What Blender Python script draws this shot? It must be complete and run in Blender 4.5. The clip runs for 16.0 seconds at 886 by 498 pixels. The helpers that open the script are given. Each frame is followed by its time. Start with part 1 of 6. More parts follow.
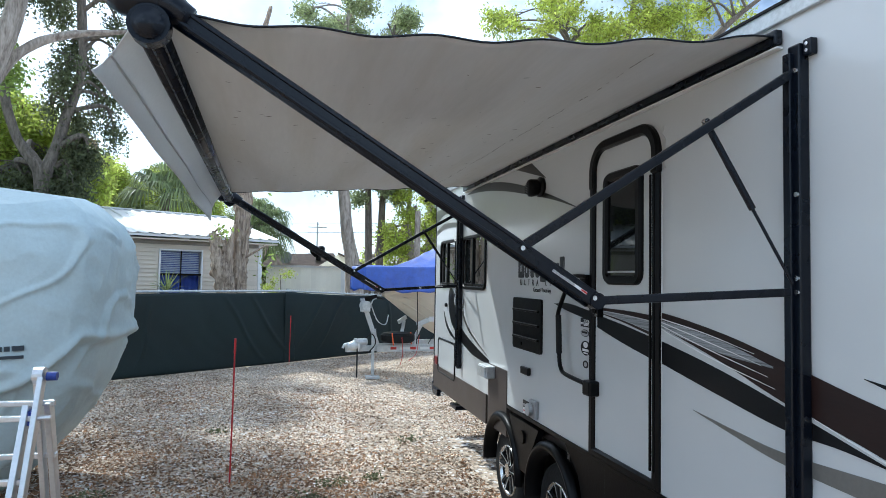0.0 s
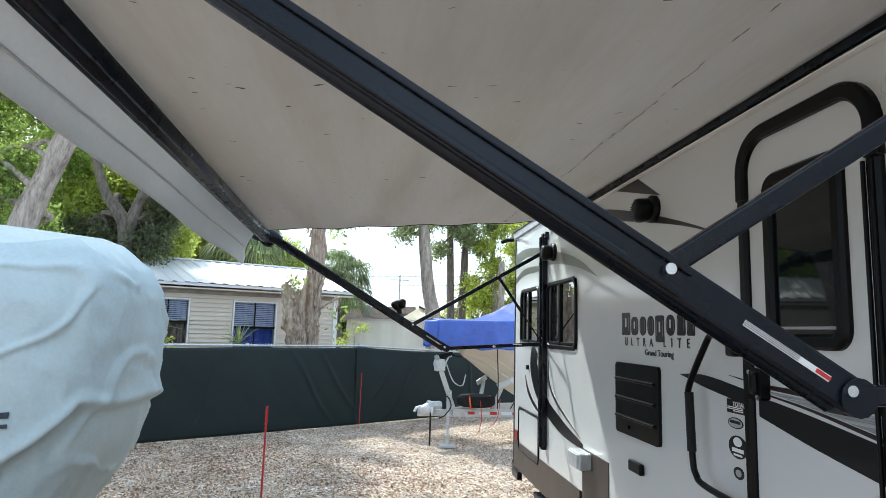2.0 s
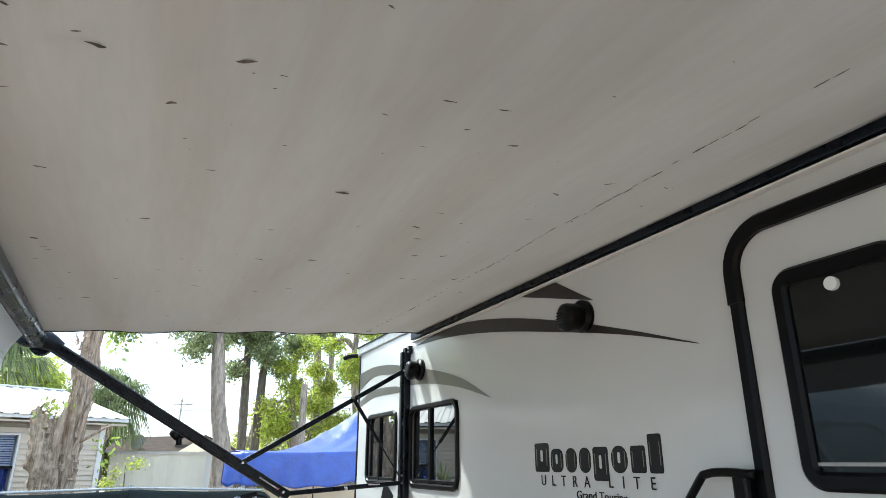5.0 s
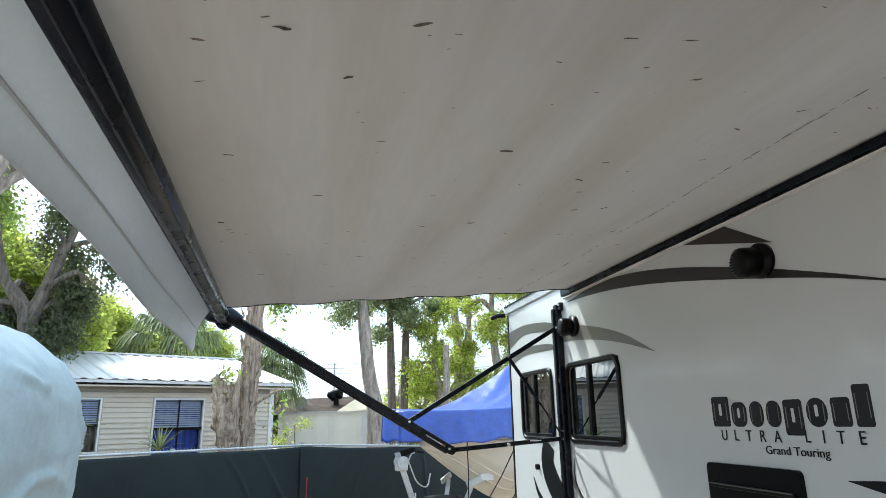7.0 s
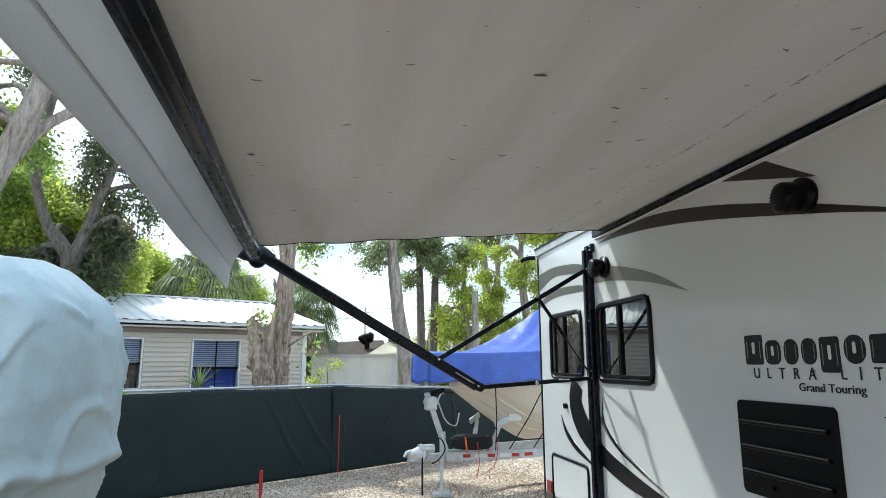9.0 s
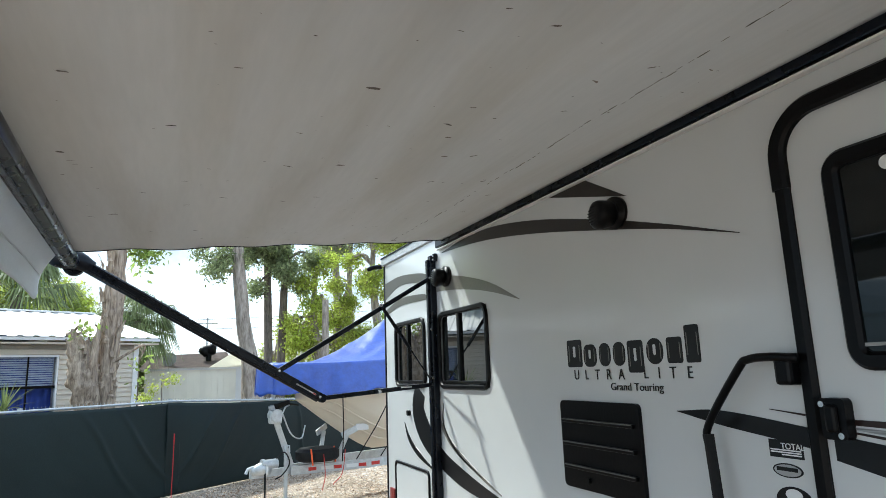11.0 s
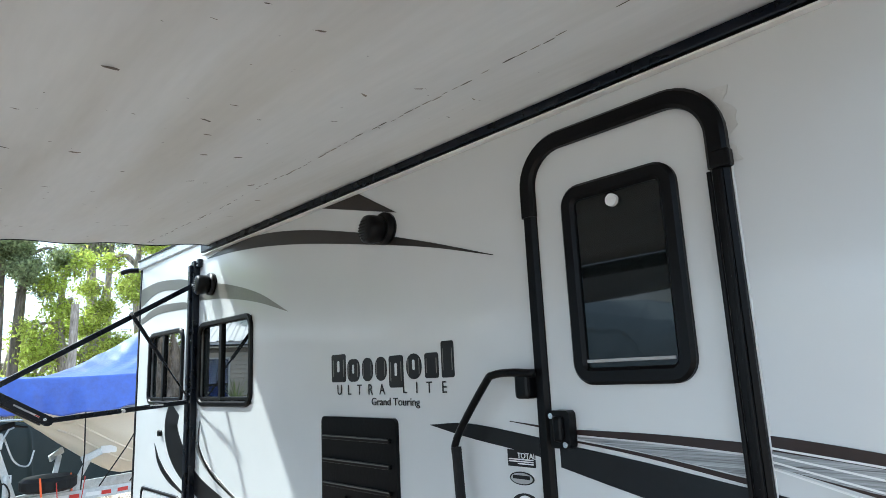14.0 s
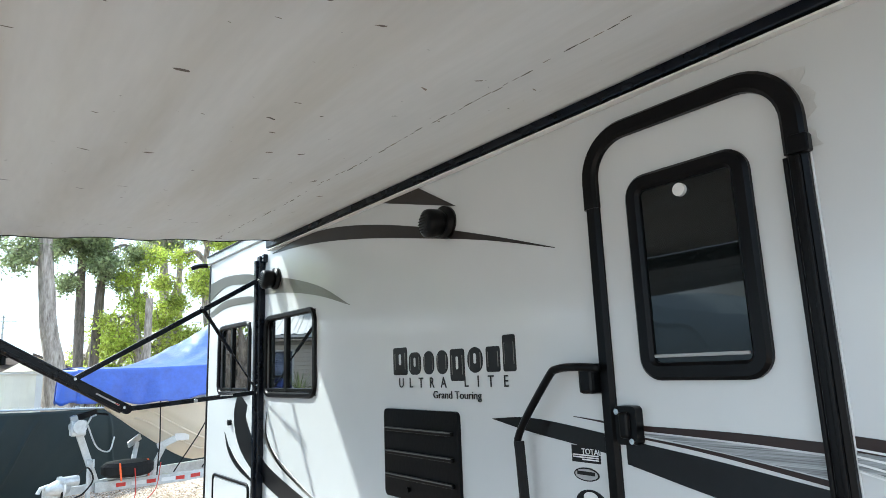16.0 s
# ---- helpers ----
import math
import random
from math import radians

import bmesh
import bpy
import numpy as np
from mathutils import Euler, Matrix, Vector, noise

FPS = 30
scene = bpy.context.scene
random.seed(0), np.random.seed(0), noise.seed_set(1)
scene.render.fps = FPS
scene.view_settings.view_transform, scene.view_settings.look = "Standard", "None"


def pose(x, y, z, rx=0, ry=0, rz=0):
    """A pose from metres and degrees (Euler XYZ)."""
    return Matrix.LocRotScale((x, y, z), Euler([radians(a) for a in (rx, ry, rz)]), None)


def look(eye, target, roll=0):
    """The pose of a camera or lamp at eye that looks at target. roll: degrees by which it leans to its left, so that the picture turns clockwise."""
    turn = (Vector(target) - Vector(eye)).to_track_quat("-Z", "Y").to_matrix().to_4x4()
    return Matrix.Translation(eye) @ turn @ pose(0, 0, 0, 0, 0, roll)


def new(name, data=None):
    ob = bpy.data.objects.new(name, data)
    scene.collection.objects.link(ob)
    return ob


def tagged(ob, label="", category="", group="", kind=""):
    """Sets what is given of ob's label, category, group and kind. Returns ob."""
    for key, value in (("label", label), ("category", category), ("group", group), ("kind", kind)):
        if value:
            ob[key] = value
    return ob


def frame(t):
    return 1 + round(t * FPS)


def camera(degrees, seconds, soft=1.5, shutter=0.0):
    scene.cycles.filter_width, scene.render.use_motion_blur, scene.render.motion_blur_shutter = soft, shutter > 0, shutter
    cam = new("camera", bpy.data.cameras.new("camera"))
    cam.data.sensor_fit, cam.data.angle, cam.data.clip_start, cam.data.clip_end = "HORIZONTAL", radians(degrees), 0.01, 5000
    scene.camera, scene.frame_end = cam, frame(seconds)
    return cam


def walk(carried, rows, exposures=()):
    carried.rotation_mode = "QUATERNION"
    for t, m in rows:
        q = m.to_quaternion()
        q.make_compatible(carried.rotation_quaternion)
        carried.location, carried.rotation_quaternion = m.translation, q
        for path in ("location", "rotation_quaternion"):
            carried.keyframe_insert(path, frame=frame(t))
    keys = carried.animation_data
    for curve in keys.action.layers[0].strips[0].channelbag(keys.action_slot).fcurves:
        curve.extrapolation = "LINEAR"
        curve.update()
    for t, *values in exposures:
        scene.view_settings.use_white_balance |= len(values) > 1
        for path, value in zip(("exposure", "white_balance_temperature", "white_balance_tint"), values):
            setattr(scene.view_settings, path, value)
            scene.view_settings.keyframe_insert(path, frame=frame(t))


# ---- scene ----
cam = camera(70.3, 16.0, soft=0.85)
PATH = [
    (0, (-1.815, 1.061, 1.929), (-1.333, 3.0, 2.021), 1.0),
    (0.5, (-1.684, 1.284, 1.922), (-1.26, 3.237, 1.995), 0.7),
    (1, (-1.62, 1.611, 1.934), (-1.205, 3.562, 2.079), -0.3),
    (1.5, (-1.535, 1.918, 1.919), (-1.184, 3.876, 2.119), -0.5),
    (2, (-1.454, 2.207, 1.939), (-1.25, 4.18, 2.197), 1.5),
    (2.5, (-1.479, 2.455, 1.931), (-1.28, 4.423, 2.225), 2.1),
    (3, (-1.575, 2.713, 1.945), (-1.193, 4.65, 2.264), 0.0),
    (3.5, (-1.574, 2.943, 1.935), (-1.201, 4.875, 2.292), -0.1),
    (4, (-1.602, 3.035, 1.962), (-1.252, 4.924, 2.518), 3.1),
    (4.2, (-1.645, 3.053, 1.97), (-1.106, 4.885, 2.566), 1.5),
    (6.3, (-1.808, 3.122, 1.997), (-0.937, 4.802, 2.645), -0.6),
    (6.5, (-1.824, 3.132, 1.993), (-1.068, 4.875, 2.617), -0.2),
    (7, (-1.863, 3.169, 1.999), (-1.437, 5.052, 2.52), -1.1),
    (7.5, (-1.88, 3.179, 1.975), (-1.573, 5.106, 2.414), -0.2),
    (8, (-1.866, 3.193, 1.962), (-1.56, 5.129, 2.357), 0.1),
    (8.2, (-1.864, 3.211, 1.953), (-1.549, 5.149, 2.337), -0.0),
    (10.3, (-1.847, 3.178, 1.95), (-1.378, 5.092, 2.291), -1.0),
    (10.5, (-1.83, 3.189, 1.961), (-1.246, 5.07, 2.308), -1.5),
    (11, (-1.806, 3.171, 1.953), (-1.023, 4.973, 2.33), -2.1),
    (11.5, (-1.783, 3.174, 1.966), (-0.93, 4.942, 2.353), -2.7),
    (12, (-1.773, 3.186, 1.974), (-0.892, 4.942, 2.346), -2.9),
    (12.5, (-1.758, 3.171, 1.963), (-0.795, 4.882, 2.342), -2.7),
    (13, (-1.73, 3.154, 1.955), (-0.557, 4.722, 2.362), -1.9),
    (13.5, (-1.715, 3.171, 1.964), (-0.418, 4.644, 2.349), -2.1),
    (14, (-1.703, 3.179, 1.972), (-0.363, 4.613, 2.352), -2.7),
    (14.5, (-1.713, 3.166, 1.989), (-0.383, 4.6, 2.405), -2.6),
    (15, (-1.72, 3.163, 1.988), (-0.422, 4.623, 2.418), -2.0),
    (15.5, (-1.717, 3.178, 1.989), (-0.466, 4.678, 2.419), -2.2),
    (16, (-1.707, 3.193, 1.972), (-0.504, 4.748, 2.341), -2.2),
]
walk(cam, [(t, look(eye, target, roll)) for t, eye, target, roll in PATH],
     [(0, 0.0, 5350, 3), (1, 0.26, 5450, 3), (2, 0.3, 5650, 3), (3, 0.24, 5750, 2), (4.2, 0.4, 5800, 2), (6.3, 0.82, 5550, 2), (7, 0.36, 5600, 1), (8, 0.16, 5600, 1), (11, 0.26, 5600, 1), (11.5, 0.42, 5600, 1), (12, 0.45, 5600, 1), (13, 0.58, 5350, 1), (14, 0.8, 5350, 1), (16, 0.88, 5450, 1)])

# ---- light ----
SUN = Vector((-0.42, 0.62, 0.84)).normalized()
sun = new("sun", bpy.data.lights.new("sun", "SUN"))
sun.data.energy, sun.data.angle, sun.data.color = 4.6, radians(1.8), (1.0, 0.92, 0.79)
sun.matrix_world = look(SUN * 60, (0, 0, 0))
world = bpy.data.worlds.new("world")
scene.world = world
world.use_nodes = True
wn, wl = world.node_tree.nodes, world.node_tree.links
sky = wn.new("ShaderNodeTexSky")
sky.sky_type, sky.sun_disc = "NISHITA", False
sky.sun_elevation = math.asin(SUN.z)
sky.sun_rotation = math.atan2(SUN.x, SUN.y)
sky.dust_density, sky.air_density = 3.0, 1.0
# thin bright cloud over the sky
tc = wn.new("ShaderNodeTexCoord")
cl = wn.new("ShaderNodeTexNoise")
cl.inputs["Scale"].default_value, cl.inputs["Detail"].default_value, cl.inputs["Roughness"].default_value = 2.6, 7, 0.6
cr = wn.new("ShaderNodeValToRGB")
cr.color_ramp.elements[0].position, cr.color_ramp.elements[1].position = 0.4, 0.7
mixw = wn.new("ShaderNodeMix")
mixw.data_type = "RGBA"
mixw.inputs[7].default_value = (14.7, 15.6, 16.8, 1)
wl.new(tc.outputs["Generated"], cl.inputs["Vector"])
wl.new(cl.outputs["Fac"], cr.inputs["Fac"])
wl.new(cr.outputs["Color"], mixw.inputs[0])
wl.new(sky.outputs["Color"], mixw.inputs[6])
wl.new(mixw.outputs[2], wn["Background"].inputs["Color"])
wn["Background"].inputs["Strength"].default_value = 0.14

# ---- materials ----


def mat(name, c, rough=0.5, metal=0.0, var=0.12, scale=3.0, fine=60.0, bump=0.05, rnd=0.0, coat=0.0, trans=0.0, c2=None, stretch=(1, 1, 1), spec=0.5):
    """A surface with broad and fine variation in colour, gloss and relief."""
    m = bpy.data.materials.new(name)
    m.use_nodes = True
    n, l = m.node_tree.nodes, m.node_tree.links
    p = n["Principled BSDF"]
    p.inputs["Metallic"].default_value = metal
    p.inputs["Coat Weight"].default_value = coat
    p.inputs["Coat Roughness"].default_value = 0.06
    p.inputs["Specular IOR Level"].default_value = spec
    co = n.new("ShaderNodeTexCoord")
    mp = n.new("ShaderNodeMapping")
    mp.inputs["Scale"].default_value = stretch
    l.new(co.outputs["Object"], mp.inputs["Vector"])
    a = n.new("ShaderNodeTexNoise")
    a.inputs["Scale"].default_value, a.inputs["Detail"].default_value = scale, 5
    b = n.new("ShaderNodeTexNoise")
    b.inputs["Scale"].default_value, b.inputs["Detail"].default_value = fine, 3
    l.new(mp.outputs[0], a.inputs["Vector"])
    l.new(mp.outputs[0], b.inputs["Vector"])
    add = n.new("ShaderNodeMath")
    add.operation = "MULTIPLY_ADD"
    add.inputs[1].default_value = 0.6
    half = n.new("ShaderNodeMath")
    half.operation = "MULTIPLY"
    half.inputs[1].default_value = 0.4
    l.new(b.outputs["Fac"], half.inputs[0])
    l.new(a.outputs["Fac"], add.inputs[0])
    l.new(half.outputs[0], add.inputs[2])
    ramp = n.new("ShaderNodeValToRGB")
    ramp.color_ramp.elements[0].position, ramp.color_ramp.elements[1].position = 0.3, 0.7
    lo = c2 if c2 else tuple(v * (1 - var) for v in c)
    hi = c if c2 else tuple(min(1, v * (1 + var)) for v in c)
    ramp.color_ramp.elements[0].color, ramp.color_ramp.elements[1].color = (*lo, 1), (*hi, 1)
    l.new(add.outputs[0], ramp.inputs["Fac"])
    col = ramp.outputs["Color"]
    if rnd:
        oi = n.new("ShaderNodeObjectInfo")
        ge = n.new("ShaderNodeNewGeometry")
        sm = n.new("ShaderNodeMath")
        sm.operation = "ADD"
        l.new(oi.outputs["Random"], sm.inputs[0])
        l.new(ge.outputs["Random Per Island"], sm.inputs[1])
        fr = n.new("ShaderNodeMath")
        fr.operation = "FRACT"
        l.new(sm.outputs[0], fr.inputs[0])
        mr = n.new("ShaderNodeMapRange")
        mr.inputs[3].default_value, mr.inputs[4].default_value = 1 - rnd, 1 + rnd
        l.new(fr.outputs[0], mr.inputs[0])
        mx = n.new("ShaderNodeVectorMath")
        mx.operation = "SCALE"
        l.new(col, mx.inputs[0])
        l.new(mr.outputs[0], mx.inputs["Scale"])
        col = mx.outputs[0]
    l.new(col, p.inputs["Base Color"])
    ro = n.new("ShaderNodeMapRange")
    ro.inputs[3].default_value, ro.inputs[4].default_value = max(0, rough - 0.08 * (rough > 0.15)), min(1, rough + 0.1 * (rough > 0.15))
    l.new(a.outputs["Fac"], ro.inputs[0])
    l.new(ro.outputs[0], p.inputs["Roughness"])
    if bump:
        bp = n.new("ShaderNodeBump")
        bp.inputs["Strength"].default_value, bp.inputs["Distance"].default_value = min(1, bump * 4), 0.02
        l.new(add.outputs[0], bp.inputs["Height"])
        l.new(bp.outputs[0], p.inputs["Normal"])
    if trans:
        tr = n.new("ShaderNodeBsdfTranslucent")
        l.new(col, tr.inputs["Color"])
        ms = n.new("ShaderNodeMixShader")
        ms.inputs[0].default_value = trans
        l.new(p.outputs[0], ms.inputs[1])
        l.new(tr.outputs[0], ms.inputs[2])
        l.new(ms.outputs[0], n["Material Output"].inputs["Surface"])
    return m


gelcoat = mat("gelcoat", (0.59, 0.6, 0.595), 0.2, var=0.02, scale=0.8, fine=5, bump=0.004, coat=0.4)
door_tint = mat("door_tint_glass", (0.006, 0.008, 0.008), 0.03, var=0.1, bump=0.0, spec=0.4)
dark_glass = mat("tinted_glass", (0.005, 0.006, 0.006), 0.02, var=0.1, bump=0.0, spec=1.0, coat=1.0)
dark_glass.node_tree.nodes["Principled BSDF"].inputs["Coat Roughness"].default_value = 0.01
black_trim = mat("black_trim", (0.003, 0.003, 0.0034), 0.34, spec=0.16, var=0.3, scale=6, bump=0.02)
black_paint = mat("black_metal", (0.003, 0.005, 0.01), 0.27, spec=0.28, var=0.25, scale=9, fine=150, bump=0.01)
rubber = mat("rubber", (0.012, 0.012, 0.012), 0.75, var=0.3, spec=0.25, scale=10, bump=0.1)
brown_vinyl = mat("brown_vinyl", (0.022, 0.011, 0.009), 0.32, var=0.25, spec=0.3, stretch=(1, 0.4, 3), bump=0.0, coat=0.15)
black_vinyl = mat("black_vinyl", (0.007, 0.007, 0.008), 0.35, var=0.2, spec=0.2, bump=0.0, coat=0.3)
streak_vinyl = mat("silver_streak_vinyl", (0.5, 0.52, 0.53), 0.3, c2=(0.012, 0.012, 0.014), scale=2.6, fine=6, stretch=(1, 1.0, 85), bump=0.0, coat=0.3)
# the taupe set darker, for the two upper bands at the far end
taupe_dark = mat("dark_taupe_vinyl", (0.075, 0.07, 0.06), 0.3, var=0.15, bump=0.0, coat=0.2)
taupe_vinyl = mat("taupe_vinyl", (0.16, 0.152, 0.135), 0.3, var=0.15, bump=0.0, coat=0.3)
dusk_vinyl = mat("umber_vinyl", (0.022, 0.018, 0.016), 0.35, var=0.2, bump=0.0, coat=0.1, spec=0.3)
skirt_paint = mat("umber_paint", (0.06, 0.047, 0.04), 0.4, var=0.2, scale=5, bump=0.02)
taupe_smear = mat("sealant_smear", (0.5, 0.5, 0.485), 0.6, var=0.1, scale=12, bump=0.05)
tail_lens = mat("tail_lens", (0.16, 0.012, 0.01), 0.3, var=0.2, bump=0.0)
white_metal = mat("roof_white_metal", (0.78, 0.78, 0.77), 0.45, var=0.08, scale=2, bump=0.03)
galv = mat("galvanised_steel", (0.55, 0.57, 0.58), 0.45, 0.55, var=0.2, scale=14, bump=0.05)
alu = mat("brushed_aluminium", (0.68, 0.69, 0.7), 0.35, 0.85, var=0.12, scale=12, bump=0.03)
chrome = mat("zinc_bolt", (0.7, 0.7, 0.7), 0.25, 1.0, var=0.1, bump=0.02)
blue_plastic = mat("blue_plastic", (0.02, 0.05, 0.3), 0.4, var=0.15)
white_print = mat("white_label", (0.75, 0.75, 0.74), 0.4, var=0.04, bump=0.0)
red_print = mat("red_print", (0.5, 0.03, 0.02), 0.4, var=0.08, bump=0.0)
grey_print = mat("grey_print", (0.33, 0.33, 0.33), 0.4, var=0.08, bump=0.0)
vinyl_cloth = mat("awning_vinyl", (0.63, 0.612, 0.585), 0.6, var=0.06, scale=1.3, fine=20, bump=0.03, trans=0.27, stretch=(2.2, 0.3, 1))
# grime drawn out along the fabric
an, al = vinyl_cloth.node_tree.nodes, vinyl_cloth.node_tree.links
ac, am, at_, ar, ax = an.new("ShaderNodeTexCoord"), an.new("ShaderNodeMapping"), an.new("ShaderNodeTexNoise"), an.new("ShaderNodeValToRGB"), an.new("ShaderNodeMix")
am.inputs["Scale"].default_value = (5.0, 0.4, 1)
am.inputs["Rotation"].default_value = (0, 0, 0.12)
at_.inputs["Scale"].default_value, at_.inputs["Detail"].default_value = 1.0, 6
ar.color_ramp.elements[0].position, ar.color_ramp.elements[0].color = 0.34, (0.915, 0.9, 0.872, 1)
ar.color_ramp.elements[1].position, ar.color_ramp.elements[1].color = 0.58, (1, 1, 1, 1)
ax.data_type, ax.blend_type = "RGBA", "MULTIPLY"
ax.inputs[0].default_value = 1
base = an["Principled BSDF"].inputs["Base Color"].links[0].from_socket
al.new(ac.outputs["Object"], am.inputs["Vector"])
al.new(am.outputs[0], at_.inputs["Vector"])
al.new(at_.outputs["Fac"], ar.inputs["Fac"])
al.new(base, ax.inputs[6])
al.new(ar.outputs["Color"], ax.inputs[7])
al.new(ax.outputs[2], an["Principled BSDF"].inputs["Base Color"])
al.new(ax.outputs[2], an["Translucent BSDF"].inputs["Color"])
valance_cloth = mat("valance_vinyl", (0.7, 0.71, 0.71), 0.38, var=0.06, scale=2, bump=0.04, trans=0.3)
cover_cloth = mat("cover_polyester", (0.49, 0.585, 0.605), 0.55, var=0.1, scale=1.2, fine=35, bump=0.06)
cn, cl_ = cover_cloth.node_tree.nodes, cover_cloth.node_tree.links
rid = cn.new("ShaderNodeTexNoise")
rid.noise_type = "RIDGED_MULTIFRACTAL"
rid.inputs["Scale"].default_value, rid.inputs["Detail"].default_value = 0.8, 2
cb = cn.new("ShaderNodeBump")
cb.inputs["Strength"].default_value, cb.inputs["Distance"].default_value = 0.22, 0.03
cl_.new(cn["Texture Coordinate"].outputs["Object"], rid.inputs["Vector"])
cl_.new(rid.outputs["Fac"], cb.inputs["Height"])
cl_.new(cn["Bump"].outputs[0], cb.inputs["Normal"])
cl_.new(cb.outputs[0], cn["Principled BSDF"].inputs["Normal"])
windscreen = mat("fence_cloth", (0.011, 0.021, 0.021), 0.55, var=0.3, scale=1.0, fine=60, bump=0.08, spec=0.3)
siding = mat("beige_siding", (0.66, 0.585, 0.48), 0.55, var=0.08, scale=1.5, rnd=0.05, bump=0.03)
tarp_blue = mat("blue_tarp", (0.02, 0.085, 0.5), 0.4, var=0.22, scale=6, fine=22, bump=0.2, trans=0.14, spec=0.9, coat=0.4)
tarp_blue.node_tree.nodes["Principled BSDF"].inputs["Coat Roughness"].default_value = 0.4
tarp_blue.node_tree.nodes["Principled BSDF"].inputs["Coat IOR"].default_value = 1.8
hull_white = mat("hull_gelcoat", (0.78, 0.71, 0.58), 0.3, var=0.06, scale=1.5, bump=0.01)
cream_metal = mat("cream_siding", (0.92, 0.89, 0.78), 0.5, var=0.08, scale=1.5, rnd=0.04)
brown_shingle = mat("brown_shingle", (0.16, 0.12, 0.1), 0.85, var=0.3, scale=4, bump=0.2, rnd=0.15)
frieze_paint = mat("weathered_frieze", (0.3, 0.27, 0.23), 0.7, var=0.3, scale=3, bump=0.1)
navy_curtain = mat("navy_curtain", (0.05, 0.09, 0.4), 0.8, var=0.3, scale=3, bump=0.1, stretch=(4, 4, 0.3))
blind_white = mat("blind_slat", (0.5, 0.58, 0.78), 0.6, var=0.06)
bark_pale = mat("pale_bark", (0.6, 0.53, 0.46), 0.9, c2=(0.13, 0.1, 0.08), scale=4, fine=14, bump=0.35, stretch=(2.5, 2.5, 0.5))
bark_dark = mat("dark_bark", (0.3, 0.255, 0.215), 0.95, c2=(0.06, 0.05, 0.042), scale=7, fine=25, bump=0.35, stretch=(2.5, 2.5, 0.5))
bark_stump = mat("papery_bark", (0.66, 0.53, 0.4), 0.9, c2=(0.09, 0.055, 0.035), scale=5.5, fine=16, bump=0.6, stretch=(3, 3, 0.4))
stake_red = mat("red_stake", (0.55, 0.025, 0.03), 0.5, var=0.15)
orange = mat("orange_strap", (0.8, 0.13, 0.03), 0.6, var=0.1)

# ---- mesh helpers ----
ORIGIN = {}


def thing(name, loc, label, category, group="", kind=""):
    e = new(name)
    e.location = loc
    ORIGIN[e.name] = Vector(loc)
    return tagged(e, label, category, group, kind)


def part(name, bm, material, parent=None, label="", smooth=False):
    """Links a bmesh in world coordinates as one mesh under a thing or part."""
    me = bpy.data.meshes.new(name)
    bm.to_mesh(me)
    bm.free()
    me.materials.append(material)
    if smooth:
        for f in me.polygons:
            f.use_smooth = True
    ob = new(name, me)
    if parent is not None:
        ob.parent = parent
        o = ORIGIN.get(parent.name)
        if o is not None:
            ob.matrix_parent_inverse = Matrix.Translation(-o)
    if label:
        ob["label"] = label
    return ob


def box(x0, x1, y0, y1, z0, z1, bevel=0.0, bm=None, m=None):
    b = bmesh.new()
    bmesh.ops.create_cube(b, size=1)
    bmesh.ops.transform(b, verts=b.verts, matrix=Matrix.LocRotScale(((x0 + x1) / 2, (y0 + y1) / 2, (z0 + z1) / 2), None, (abs(x1 - x0), abs(y1 - y0), abs(z1 - z0))))
    if bevel:
        bmesh.ops.bevel(b, geom=b.edges[:], offset=bevel, segments=2, affect="EDGES", profile=0.5)
    if m is not None:
        bmesh.ops.transform(b, verts=b.verts, matrix=m)
    if bm is None:
        return b
    merge(bm, b)
    return bm


def merge(bm, b):
    me = bpy.data.meshes.new("tmp")
    b.to_mesh(me)
    b.free()
    bm.from_mesh(me)
    bpy.data.meshes.remove(me)


def catmull(pts, n):
    """A smooth line through points of any size, n steps a stretch."""
    P = [np.array(p, float) for p in pts]
    P = [2 * P[0] - P[1]] + P + [2 * P[-1] - P[-2]]
    out = []
    for i in range(1, len(P) - 2):
        a, b, c, d = P[i - 1:i + 3]
        for k in range(n):
            t = k / n
            out.append(0.5 * (2 * b + (c - a) * t + (2 * a - 5 * b + 4 * c - d) * t * t + (3 * b - a - 3 * c + d) * t ** 3))
    out.append(P[-2])
    return out


def tube(pts, radii, sides=10, bm=None, bumpy=0.0, seed=0, cap=True):
    """A tapered tube along points."""
    b = bm or bmesh.new()
    rings = []
    if not hasattr(radii, "__len__"):
        radii = [radii] * len(pts)
    V = [Vector(p) for p in pts]
    side = None
    for i, p in enumerate(V):
        d = (V[min(i + 1, len(V) - 1)] - V[max(i - 1, 0)]).normalized()
        if side is None:
            side = d.orthogonal().normalized()
        side = (side - d * side.dot(d)).normalized()
        up = d.cross(side)
        ring = []
        for k in range(sides):
            a = 2 * math.pi * k / sides
            r = radii[i]
            if bumpy:
                r *= 1 + bumpy * noise.noise(Vector((math.cos(a) * 1.3 + seed, math.sin(a) * 1.3, i * 0.35)))
                if sides > 14:
                    r *= 1 + bumpy * 0.8 * noise.noise(Vector((math.cos(a) * 4 + seed, math.sin(a) * 4, i * 0.16))) + bumpy * 0.4 * noise.noise(Vector((math.cos(a) * 9, math.sin(a) * 9 + seed, i * 0.3)))
            ring.append(b.verts.new(p + (side * math.cos(a) + up * math.sin(a)) * r))
        rings.append(ring)
    for r0, r1 in zip(rings, rings[1:]):
        for k in range(sides):
            b.faces.new((r0[k], r0[(k + 1) % sides], r1[(k + 1) % sides], r1[k]))
    if cap:
        b.faces.new(rings[0][::-1])
        b.faces.new(rings[-1])
    return b


